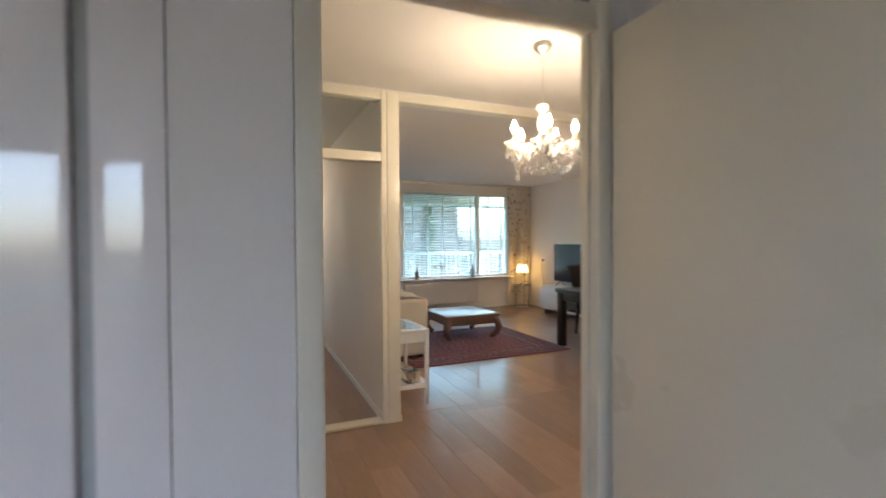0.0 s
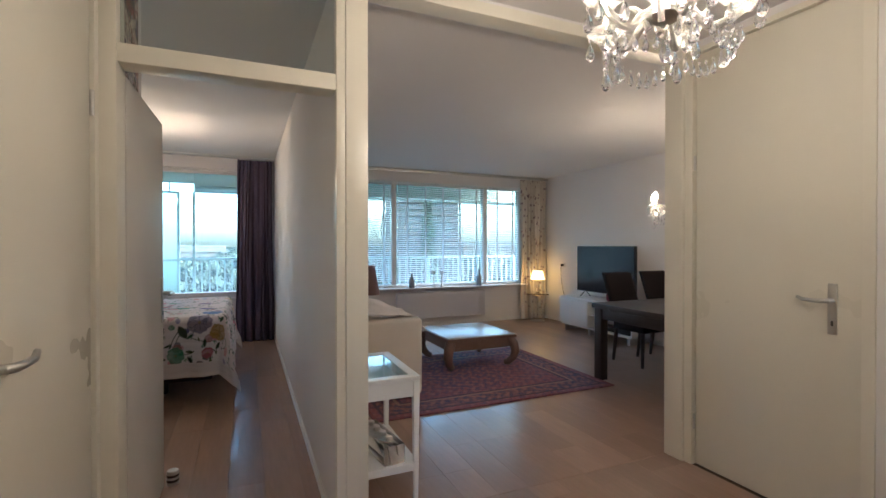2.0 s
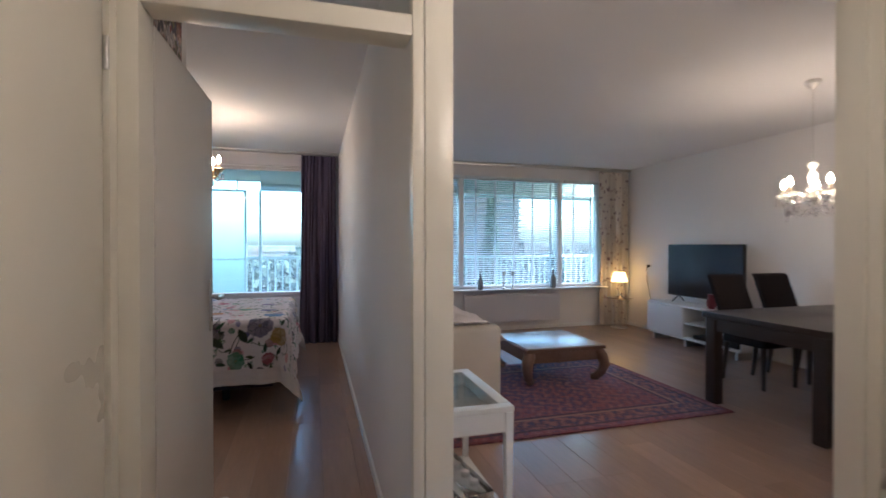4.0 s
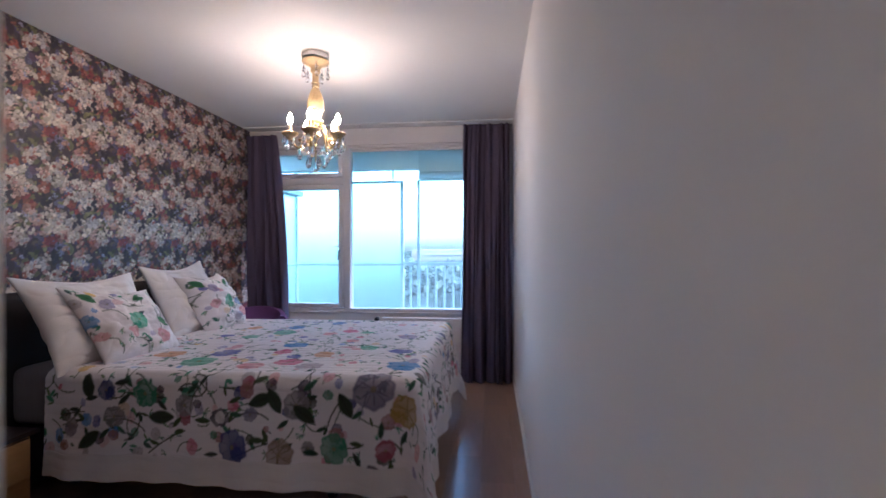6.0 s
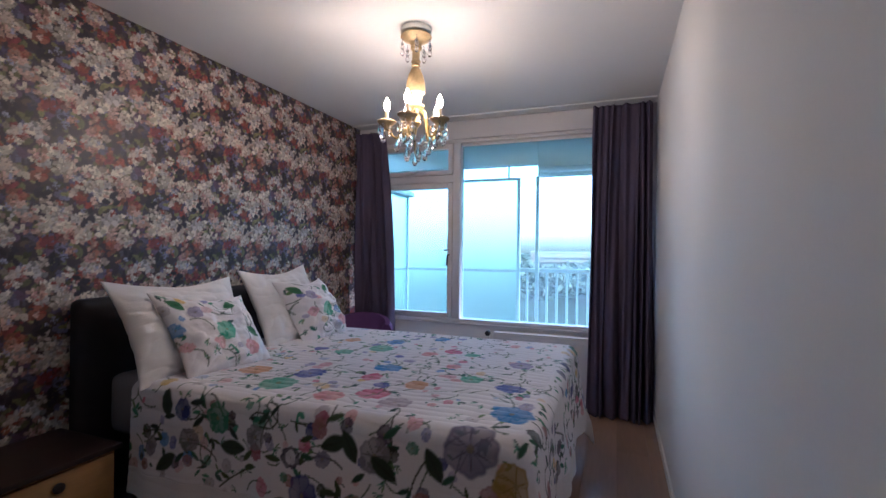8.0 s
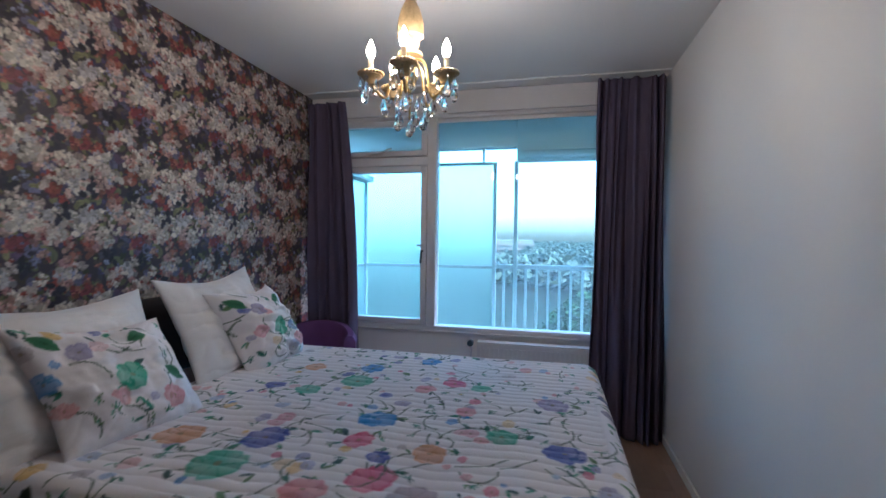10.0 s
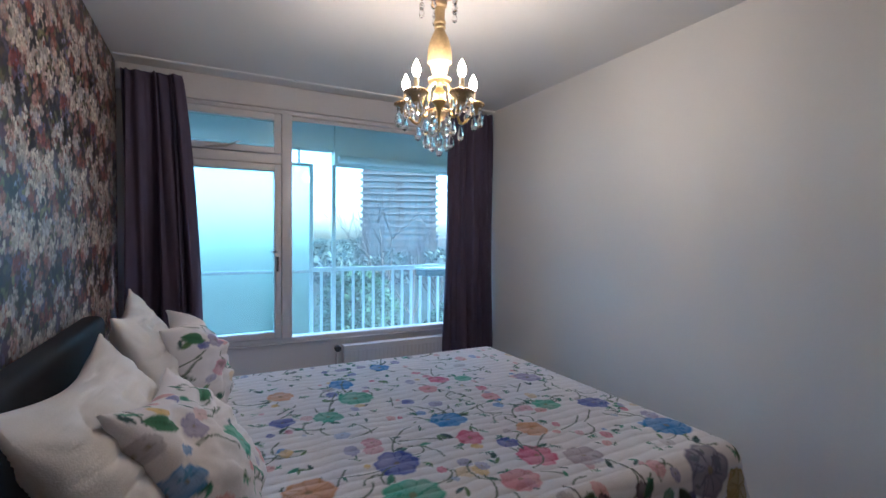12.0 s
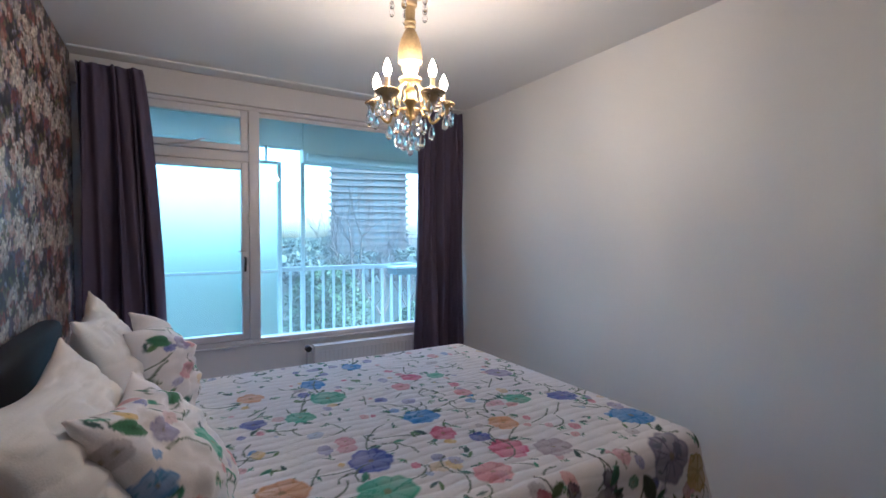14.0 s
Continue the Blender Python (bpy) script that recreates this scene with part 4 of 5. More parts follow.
# ---- chandeliers ----
def drop_mesh(name, s, material):
    bm = lathe(bmesh.new(), [(0.001, 0), (0.0055 * s, -0.008 * s), (0.010 * s, -0.022 * s), (0.0115 * s, -0.031 * s), (0.008 * s, -0.042 * s), (0.001, -0.047 * s)], 8)
    lathe(bm, [(0.001, 0.016 * s), (0.0045 * s, 0.012 * s), (0.005 * s, 0.008 * s), (0.001, 0.002 * s)], 6)
    me = mesh_of(name, bm, material)
    for p in me.polygons:
        p.use_smooth = False
    return me


BULBSHAPE = [(0.009, 0), (0.0155, 0.014), (0.0175, 0.026), (0.0145, 0.042), (0.008, 0.058), (0.0015, 0.072)]


def candle_arm(root, a, reach, cup_z, dip, arm_mat, cup_mat, cup_r, hub_z, arm_r, rise=0.0, bulb=None):
    c, s = math.cos(a), math.sin(a)
    pts = [(0.03, hub_z), (0.3 * reach + 0.02, hub_z - dip), (0.6 * reach, cup_z - dip * 1.25 - 0.03), (0.88 * reach, cup_z - dip * 0.8 - 0.02), (reach, cup_z - 0.01)]
    fine = []
    for k in range(17):
        f = k / 16 * (len(pts) - 1)
        i = min(int(f), len(pts) - 2)
        g = f - i
        p0, p1, p2, p3 = pts[max(i - 1, 0)], pts[i], pts[i + 1], pts[min(i + 2, len(pts) - 1)]
        q = [0.5 * (2 * p1[m] + (p2[m] - p0[m]) * g + (2 * p0[m] - 5 * p1[m] + 4 * p2[m] - p3[m]) * g * g + (3 * p1[m] - p0[m] - 3 * p2[m] + p3[m]) * g ** 3) for m in (0, 1)]
        fine.append((q[0] * c, q[0] * s, q[1]))
    arm = part("arm", tube(bmesh.new(), fine, arm_r, 8), arm_mat, root)
    x, y = reach * c, reach * s
    bm = lathe(bmesh.new(), [(0.01, -0.03), (0.021, -0.026), (0.025, -0.012), (cup_r * 0.72, -0.002), (cup_r * 0.98, 0.008), (cup_r, 0.02), (cup_r * 0.86, 0.027), (0.015, 0.02)], 22, (x, y, cup_z))
    for k in range(22):
        b = 2 * math.pi * k / 22
        bmesh.ops.create_icosphere(bm, subdivisions=1, radius=0.0072, matrix=Matrix.Translation((x + cup_r * math.cos(b), y + cup_r * math.sin(b), cup_z + 0.017)))
    part("cup", bm, cup_mat, arm)
    part("candle", lathe(bmesh.new(), [(0.0105, 0), (0.0105, 0.055 + rise), (0.007, 0.058 + rise)], 14, (x, y, cup_z + 0.018)), CANDLEWAX, arm)
    part("bulb", lathe(bmesh.new(), BULBSHAPE, 12, (x, y, cup_z + 0.075 + rise)), bulb or BULB, arm, "lit flame-shaped bulb")
    return x, y


def hang_drops(root, me, spots):
    for x, y, z in spots:
        d = part("crystal", me, None, root)
        d.location = (x, y, z)
        d.rotation_euler[2] = (x * 37 + y * 91) % 3


def bedroom_chandelier(at):
    root = thing("chandelier", at, 0, "cream and gold chandelier with five candle bulbs and crystal drops", "chandelier")
    part("canopy", lathe(bmesh.new(), [(0.055, 0.0), (0.085, -0.004), (0.088, -0.03), (0.083, -0.034)], 28), STEEL, root, "grey metal ceiling cup")
    part("rose", lathe(bmesh.new(), [(0.06, -0.0345), (0.082, -0.04), (0.088, -0.05), (0.075, -0.062), (0.045, -0.072), (0.034, -0.085), (0.03, -0.1)], 28), GOLD, root)
    part("stem", lathe(bmesh.new(), [(0.028, -0.1005), (0.032, -0.108), (0.03, -0.118), (0.022, -0.124), (0.021, -0.175), (0.025, -0.18), (0.027, -0.19), (0.02, -0.196), (0.025, -0.204), (0.025, -0.212), (0.019, -0.218), (0.026, -0.228), (0.04, -0.26),
                                     (0.051, -0.3), (0.054, -0.335), (0.052, -0.352), (0.054, -0.362), (0.04, -0.372), (0.036, -0.4), (0.026, -0.42), (0.05, -0.43), (0.05, -0.442), (0.02, -0.45), (0.014, -0.47)], 26), GOLD, root, "turned cream and gold stem")
    for k in range(5):
        a = 2 * math.pi * k / 5 + 1.1
        candle_arm(root, a, 0.158, -0.545 + 0.0, 0.03, BRASS, GOLD, 0.047, -0.455, 0.006, 0.005)
    big, small = drop_mesh("crystal", 1.5, CRYSTAL), drop_mesh("crystal", 1.05, CRYSTAL)
    spots, tiny = [], []
    for k in range(5):
        a = 2 * math.pi * k / 5 + 1.1
        for b in range(5):
            q = a + (b - 2) * 1.05
            x, y = 0.158 * math.cos(a) + 0.04 * math.cos(q), 0.158 * math.sin(a) + 0.04 * math.sin(q)
            (spots if b % 2 else tiny).append((x, y, -0.555 - 0.012 * (b % 2)))
        spots.append((0.1 * math.cos(a), 0.1 * math.sin(a), -0.625))
        spots.append((0.055 * math.cos(a + 0.6), 0.055 * math.sin(a + 0.6), -0.67))
        tiny.append((0.055 * math.cos(a + 0.2), 0.055 * math.sin(a + 0.2), -0.6))
        tiny.append((0.08 * math.cos(a + 0.3), 0.08 * math.sin(a + 0.3), -0.085))
        tiny.append((0.08 * math.cos(a + 0.3), 0.08 * math.sin(a + 0.3), -0.118))
    spots.append((0, 0, -0.7))
    part("hub", lathe(bmesh.new(), [(0.016, -0.4705), (0.03, -0.49), (0.026, -0.51), (0.034, -0.53), (0.012, -0.56), (0.006, -0.6), (0.003, -0.7)], 18), BRASS, root)
    hang_drops(root, big, spots)
    hang_drops(root, small, tiny)
    return root


def glass_chandelier(name, at, drop, reach, label, bulb=None):
    root = thing(name, at, 0, label, "chandelier")
    part("canopy", lathe(bmesh.new(), [(0.05, 0), (0.055, -0.01), (0.05, -0.03), (0.03, -0.045), (0.012, -0.065)], 24), STEEL, root, "chrome ceiling cup")
    bm = bmesh.new()
    n = int((drop - 0.33) / 0.022)
    for k in range(n):
        z = -0.065 - k * 0.022
        m = pose(0, 0, z - 0.012, 90, 0, 90 * (k % 2))
        ring = [m @ Vector((0.007 * math.cos(t), 0.013 * math.sin(t), 0)) for t in np.linspace(0, 2 * math.pi, 9)]
        tube(bm, ring, 0.0017, 4)
    part("chain", bm, STEEL, root, "thin chrome chain")
    zt = -drop + 0.28
    part("stem", lathe(bmesh.new(), [(0.008, zt), (0.03, zt - 0.01), (0.036, zt - 0.03), (0.02, zt - 0.05), (0.016, zt - 0.07), (0.03, zt - 0.09), (0.034, zt - 0.12), (0.024, zt - 0.16), (0.018, zt - 0.18), (0.04, zt - 0.2), (0.045, zt - 0.215), (0.02, zt - 0.24)], 22), MILK, root, "moulded clear glass stem")
    part("hub", lathe(bmesh.new(), [(0.02, zt - 0.2405), (0.05, zt - 0.25), (0.05, zt - 0.275), (0.02, zt - 0.29)], 22), STEEL, root)
    big, small, bead = drop_mesh("crystal", 1.2, CRYSTAL), drop_mesh("crystal", 0.75, CRYSTAL), None
    spots, tiny = [], []
    for k in range(5):
        a = 2 * math.pi * k / 5 + 0.5
        x, y = candle_arm(root, a, reach, -drop + 0.02, 0.02, MILK, CUPGLASS, 0.052, zt - 0.26, 0.011, 0.0, bulb)
        for b in range(4):
            q = a + 0.6 + b * 1.5708
            spots.append((x + 0.047 * math.cos(q), y + 0.047 * math.sin(q), -drop + 0.008))
        spots.append((x * 0.82, y * 0.82, -drop - 0.075))
        nx, ny = reach * math.cos(a + 1.2566), reach * math.sin(a + 1.2566)
        for j in range(1, 9):
            f = j / 9
            tiny.append((x + (nx - x) * f, y + (ny - y) * f, -drop - 0.04 - 0.06 * math.sin(math.pi * f)))
        cx = 0.5 * (x + nx)
        if k % 2:
            spots.append((cx, 0.5 * (y + ny), -drop - 0.12))
        # curled glass scroll between the arms
        c, s = math.cos(a + 0.63), math.sin(a + 0.63)
        sc = [((0.04 + 0.1 * t) * c, (0.04 + 0.1 * t) * s, -drop - 0.02 + 0.09 * t + 0.03 * math.sin(5 * t)) for t in np.linspace(0, 1, 9)]
        part("scroll", tube(bmesh.new(), sc, [0.008, 0.009, 0.009, 0.008, 0.008, 0.007, 0.006, 0.007, 0.009], 8), MILK, root)
    spots.append((0, 0, -drop - 0.06))
    hang_drops(root, big, spots)
    hang_drops(root, small, tiny)
    return root


bedroom_chandelier((0.105, 7.62, H))
glass_chandelier("chandelier", (2.12, 3.2, H), 0.63, 0.185, "clear glass hall chandelier with five lit candle bulbs", BULB_HALL)
glass_chandelier("chandelier", (4.8, 5.42, H), 0.9, 0.2, "clear glass chandelier above the dining table")


# ---- balcony ----
bal = thing("balcony", (0, 10.05, -0.1), 0, "concrete balcony with a pale metal railing", "balcony", kind="structure")
bal.matrix_basis = Matrix()
part("slab", box(bmesh.new(), -1.9, 6.4, 9.62, 10.62, -0.18, 0.02, 0.01), CONCRETE, bal)
part("ceiling_slab", box(bmesh.new(), -1.9, 6.4, 9.62, 10.62, 2.62, 2.8, 0.01), CONCRETE, bal, "pale concrete slab above the balcony")
part("edge_beam", box(bmesh.new(), 0.33, 6.4, 10.44, 10.6, 2.19, 2.6195, 0.01), ALU, bal, "pale blue-grey sunscreen box")
part("edge_beam", box(bmesh.new(), -1.9, 0.3295, 10.46, 10.6, 2.33, 2.6195, 0.01), ALU, bal)
part("screen_roll", lathe(bmesh.new(), [(0.035, 0), (0.04, 0.01), (0.04, 5.9), (0.035, 5.91)], 16, (0, 0, 0), pose(0.36, 10.4, 2.24, 0, 90, 0)), ALU, bal)
rl = thing("balcony_railing", (0, 0, 0), 0, "pale metal balcony railing with upright bars", "railing", kind="structure")
part("top_rail", box(bmesh.new(), 0.13, 6.4, 10.475, 10.525, 1.105, 1.15, 0.006), ALU, rl)
part("bottom_rail", box(bmesh.new(), 0.13, 6.4, 10.485, 10.515, 0.14, 0.17, 0.004), ALU, rl)
bmesh_bar = mesh_of("baluster", box(bmesh.new(), -0.012, 0.012, -0.012, 0.012, 0.1705, 1.1045), ALU)
for k in range(56):
    b = part("baluster", bmesh_bar, None, rl)
    b.location = (0.21 + k * 0.11, 10.5, 0)
for x in (0.326, 2.3, 4.3, 6.2):
    part("post", box(bmesh.new(), x - 0.02, x + 0.02, 10.45, 10.474, 0.02, 2.185 if x < 1 else 1.15, 0.004), ALU, rl)
fs = thing("balcony_screen", (0, 0, 0), 0, "frosted glass wind screen in a pale metal frame", "screen", kind="structure")
for b in ((-1.32, -1.28, 0.02, 2.33), (0.09, 0.128, 0.02, 2.185)):
    part("screen_post", box(bmesh.new(), b[0], b[1], 10.48, 10.52, b[2], b[3], 0.004), ALU, fs)
for z in (0.05, 1.10, 2.16):
    part("screen_rail", box(bmesh.new(), -1.2795, 0.0895, 10.482, 10.518, z, z + 0.03, 0.004), ALU, fs)
part("screen_post", box(bmesh.new(), -0.02, 0.0, 10.485, 10.515, 2.191, 2.3295, 0.002), ALU, fs)
for z0, z1 in ((0.081, 1.099), (1.131, 2.159)):
    part("frosted_pane", box(bmesh.new(), -1.2795, 0.0895, 10.496, 10.502, z0, z1), FROST, fs)
for z0, z1 in ((0.081, 1.099), (1.131, 2.0)):
    part("frosted_pane", box(bmesh.new(), -1.306, -1.300, 9.66, 10.4795, z0, z1), FROST, fs)
part("screen_rail", box(bmesh.new(), -1.32, -1.285, 9.63, 10.4795, 1.1, 1.13, 0.004), ALU, fs)
part("screen_rail", box(bmesh.new(), -1.36, -1.2, 9.63, 10.4795, 2.001, 2.06, 0.004), ALU, fs)
TEAL = surf("dark_teal_plastic", (0.05, 0.11, 0.12), 0.5)
bt = thing("balcony_table", (1.42, 10.36, 1.115), 0, "small pale hanging table hooked on the balcony railing", "table")
part("tabletop", box(bmesh.new(), -0.2, 0.25, -0.16, 0.1, 0.0, 0.02, 0.004), ALU, bt)
part("bracket", box(bmesh.new(), -0.18, 0.22, -0.15, 0.09, -0.07, -0.0005, 0.003), TEAL, bt, "dark teal underside")
part("hook", box(bmesh.new(), -0.1, 0.1, 0.1005, 0.175, 0.035, 0.045, 0.002), ALU, bt)
part("hook", box(bmesh.new(), -0.1, 0.1, 0.0805, 0.1, 0.0205, 0.045, 0.002), ALU, bt)


# ---- outside: ground far below, trees, towers ----
GZ = -11.0
GROUND = surf("wet_ground", (0.026, 0.036, 0.032), 0.95, var=0.4, scale=0.05, fine=0.8, bump=0.0, spec=0.0)
BRICK = surf("tower_brick", (0.2, 0.165, 0.155), 0.9, var=0.15, scale=0.3, fine=4, bump=0.0, spec=0.0)
SLABC = surf("tower_concrete", (0.24, 0.26, 0.27), 0.9, var=0.1, scale=0.3, fine=3, bump=0.0, spec=0.0)
TOWERGLASS = surf("tower_window_glass", (0.16, 0.19, 0.2), 0.5, var=0.3, scale=0.4, fine=2, bump=0.0)
BARK = surf("bark", (0.12, 0.1, 0.09), 0.95, var=0.3, scale=2, fine=20, bump=0.2, spec=0.0)
EVERGREEN = surf("evergreen_leaves", (0.06, 0.105, 0.06), 0.95, spec=0.05, var=0.5, scale=1.5, fine=9, bump=0.1)
# paler, bluer green than the near trees: distance haze put into the colour
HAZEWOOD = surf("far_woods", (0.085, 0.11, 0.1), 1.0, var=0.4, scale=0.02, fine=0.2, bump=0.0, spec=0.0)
solid("ground", box(bmesh.new(), -2000, 2000, -300, 3500, GZ - 1, GZ), GROUND, "grass and streets far below the flat", "ground", kind="structure")


def tower(name, at, w, d, storeys, label, rz=0.0):
    root = thing(name, at, rz, label, "building")
    h = 2.9
    part("wall", box(bmesh.new(), -w / 2, w / 2, 0, d, 0, storeys * h), BRICK, root)
    part("roof", box(bmesh.new(), -w / 2 - 0.3, w / 2 + 0.3, -0.3, d + 0.3, storeys * h + 0.001, storeys * h + 0.8), SLABC, root)
    slab = mesh_of("balcony", box(bmesh.new(), -w / 2 - 0.9, w / 2 + 0.9, -1.3, -0.001, 0, 0.2), SLABC)
    front = mesh_of("parapet", box(bmesh.new(), -w / 2 - 0.9, w / 2 + 0.9, -1.3, -1.2, 0.2005, 0.95), BRICK)
    win = mesh_of("window", box(bmesh.new(), -1.0, 1.0, -0.06, -0.002, 0.9, 2.5), TOWERGLASS)
    n = max(int(w / 3.0), 2)
    for s in range(storeys):
        for me in (slab,) if s % 1 else (slab, front):
            o = part(me.name.split(".")[0], me, None, root)
            o.location.z = s * h
        for k in range(n):
            if (k * 7) % 5 == 0:
                continue
            o = part("window", win, None, root)
            o.location = (-w / 2 + (k + 0.5) * w / n, 0, s * h)
    return root


tower("apartment_tower", (75, 198, GZ), 33.0, 24, 19, "brick apartment tower with concrete balcony bands", -20)
tower("apartment_block", (62, 400, GZ), 22, 14, 6, "distant pale apartment block in the haze")
tower("apartment_block", (190, 330, GZ), 60, 14, 5, "distant low brick apartment block")
tower("apartment_block", (-30, 300, GZ), 40, 14, 4, "distant low apartment block in the haze", 8)


def bare_tree(name, at, height, seed, label):
    r = random.Random(seed)
    root = thing(name, at, 0, label, "tree")
    bm, tw = bmesh.new(), bmesh.new()

    def limb(p, d, length, rad, depth):
        pts = [p]
        q, v = Vector(p), Vector(d)
        for _ in range(4):
            v = (v + Vector((r.uniform(-0.16, 0.16), r.uniform(-0.16, 0.16), 0.08))).normalized()
            q = q + v * length / 4
            pts.append(q.copy())
        tube(bm if depth < 2 else tw, pts, [rad * (1 - 0.14 * k) for k in range(5)], 6 if depth < 2 else 3)
        if depth < 4:
            for _ in range(4 if depth < 3 else 3):
                k = r.randint(1, 4)
                dv = (v + Vector((r.uniform(-0.9, 0.9), r.uniform(-0.9, 0.9), r.uniform(-0.1, 0.6)))).normalized()
                limb(pts[k], dv, length * r.uniform(0.55, 0.8), rad * 0.5, depth + 1)

    limb(Vector((0, 0, 0)), Vector((0, 0, 1)), height * 0.45, height * 0.012, 0)
    part("trunk", bm, BARK, root)
    part("crown", tw, BARK, root, "bare winter twigs")
    return root


def leafy_tree(name, at, height, spread, seed, label, cone=False, leaves=9000):
    r = random.Random(seed)
    root = thing(name, at, 0, label, "tree")
    part("trunk", tube(bmesh.new(), [(0, 0, 0), (0.05, 0, height * 0.3), (0, 0.05, height * 0.7), (0, 0, height * 0.95)], [height * 0.025, height * 0.02, height * 0.012, height * 0.004], 8), BARK, root)
    verts, faces = [], []
    for _ in range(leaves):
        f = r.random() ** 0.8
        z = height * (0.12 + 0.88 * f)
        lim = spread * ((1.02 - f) if cone else math.sin(math.pi * min(max(0.1 + 0.88 * f, 0), 1)) ** 0.6)
        a = r.uniform(0, 6.283)
        rad = lim * r.random() ** 0.4 * (0.75 + 0.3 * math.sin(3 * a + 9 * f) * math.sin(5 * a + seed))
        p = Vector((rad * math.cos(a), rad * math.sin(a), z - (rad * 0.25 if cone else 0)))
        s = r.uniform(0.1, 0.26)
        u, w = Vector((r.uniform(-1, 1), r.uniform(-1, 1), r.uniform(-1, 1))).normalized() * s, Vector((r.uniform(-1, 1), r.uniform(-1, 1), r.uniform(-0.6, 0.6))).normalized() * s
        k = len(verts)
        verts += [p - u, p + w * 0.6, p + u, p - w * 0.6]
        faces.append((k, k + 1, k + 2, k + 3))
    me = bpy.data.meshes.new("crown")
    me.from_pydata(verts, [], faces)
    me.materials.append(EVERGREEN)
    part("crown", me, None, root, "dense dark green leaves")
    return root


bare_tree("tree", (16.5, 52, GZ), 20, 3, "tall bare winter tree")
bare_tree("tree", (21.5, 58, GZ), 21, 5, "tall bare winter tree")
bare_tree("tree", (12.5, 45, GZ), 14, 8, "leafless winter tree beside others")
bare_tree("tree", (27, 62, GZ), 21, 12, "tall bare winter tree")
leafy_tree("tree", (7.5, 34, GZ), 10.6, 3.6, 2, "rounded evergreen tree below the balcony")
leafy_tree("tree", (3.2, 40, GZ), 8.6, 3.8, 6, "rounded evergreen tree below the balcony")
leafy_tree("tree", (12.0, 30, GZ), 8.5, 3.2, 7, "rounded evergreen tree below the balcony")
leafy_tree("conifer", (8.0, 20, GZ), 14.4, 1.7, 9, "tall feathery conifer outside the living room", True, 3200)
# far woods: bare and evergreen crowns as loose clouds of small leaf clumps
wr = np.random.RandomState(5)
crowns = []
for k in range(1300):
    y = 120 + 900 * wr.rand() ** 1.7
    crowns.append((wr.uniform(-0.6, 0.8) * (y + 40), y, wr.uniform(2.2, 4.6) * (1 + y / 1500)))
crowns = np.array(crowns)
pick = wr.randint(0, len(crowns), 90000)
d = wr.normal(0, 1, (len(pick), 3))
d *= (wr.rand(len(pick), 1) ** 0.35) / np.linalg.norm(d, axis=1, keepdims=True)
sz = crowns[pick, 2][:, None]
mid = np.concatenate([crowns[pick, :2], np.full((len(pick), 1), GZ)], 1) + d * sz * np.array([1.2, 1.2, 0.95]) + np.array([0, 0, 1.0]) * sz * 0.85
e1, e2 = wr.normal(0, 1, (2, len(pick), 3)) * sz * 0.12
quads = np.stack([mid - e1, mid + e2, mid + e1, mid - e2], 1).reshape(-1, 3)
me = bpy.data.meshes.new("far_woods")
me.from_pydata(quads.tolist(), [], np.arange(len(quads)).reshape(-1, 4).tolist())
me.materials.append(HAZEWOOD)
tagged(new("far_woods", me), "rows of far trees, haze put into their colour", "woods", kind="stuff")


# ---- living room ----
def rug_print(U, V):
    w, l = U.max(), V.max()
    edge = np.minimum(np.minimum(U, w - U), np.minimum(V, l - V))
    C = np.zeros((*U.shape, 3)) + np.array([0.25, 0.068, 0.09])
    nz = soft_noise(U, V, 60, 1) + 0.8 * soft_noise(U, V, 120, 2)
    C[nz > 0.18] = (0.13, 0.06, 0.12)
    C[nz < -0.24] = (0.29, 0.13, 0.15)
    band = (edge > 0.09) & (edge < 0.28)
    C[band] = (0.15, 0.06, 0.09)
    C[band & (nz > 0.1)] = (0.3, 0.13, 0.13)
    C[band & (nz < -0.2)] = (0.07, 0.05, 0.12)
    for e, c in ((0.02, (0.2, 0.05, 0.06)), (0.09, (0.06, 0.03, 0.06)), (0.28, (0.34, 0.2, 0.17)), (0.31, (0.06, 0.03, 0.07))):
        C[(edge > e - 0.012) & (edge < e + 0.012)] = c
    d = np.hypot((U - w / 2) / 0.45, (V - l / 2) / 0.6)
    C[(d < 0.9) & (nz > 0)] = (0.1, 0.05, 0.13)
    return C * (0.9 + 0.25 * soft_noise(U, V, 160, 4))[..., None]


rug = sheet("rug", np.linspace(0, 2.35, 280), np.linspace(0, 1.8, 220), lambda U, V: (1.97 + U, 5.66 + V, 0.011 + 0.0015 * soft_noise(U, V, 8, 1)), rug_print, PRINT_RUG, 0.009)
tagged(rug, "worn red and purple patterned wool rug", "rug")

sofa = thing("sofa", (2.05, 7.1, 0), 0, "cream cloth sofa with its arm towards the hall", "sofa")
part("base", box(bmesh.new(), -0.44, 0.4, -0.92, 1.0, 0.05, 0.42, 0.03, 3), SOFACLOTH, sofa)
part("armrest", box(bmesh.new(), -0.44, 0.44, -1.09, -0.9205, 0.05, 0.72, 0.045, 3), SOFACLOTH, sofa)
part("armrest", box(bmesh.new(), -0.44, 0.44, 1.0005, 1.17, 0.05, 0.66, 0.045, 3), SOFACLOTH, sofa)
part("backrest", box(bmesh.new(), -0.44, -0.22, -0.92, 1.0, 0.4205, 0.86, 0.05, 3), SOFACLOTH, sofa)
for y in (-0.91, 0.05):
    part("seat_cushion", box(bmesh.new(), -0.2195, 0.41, y, y + 0.94, 0.4205, 0.56, 0.04, 3), SOFACLOTH, sofa)
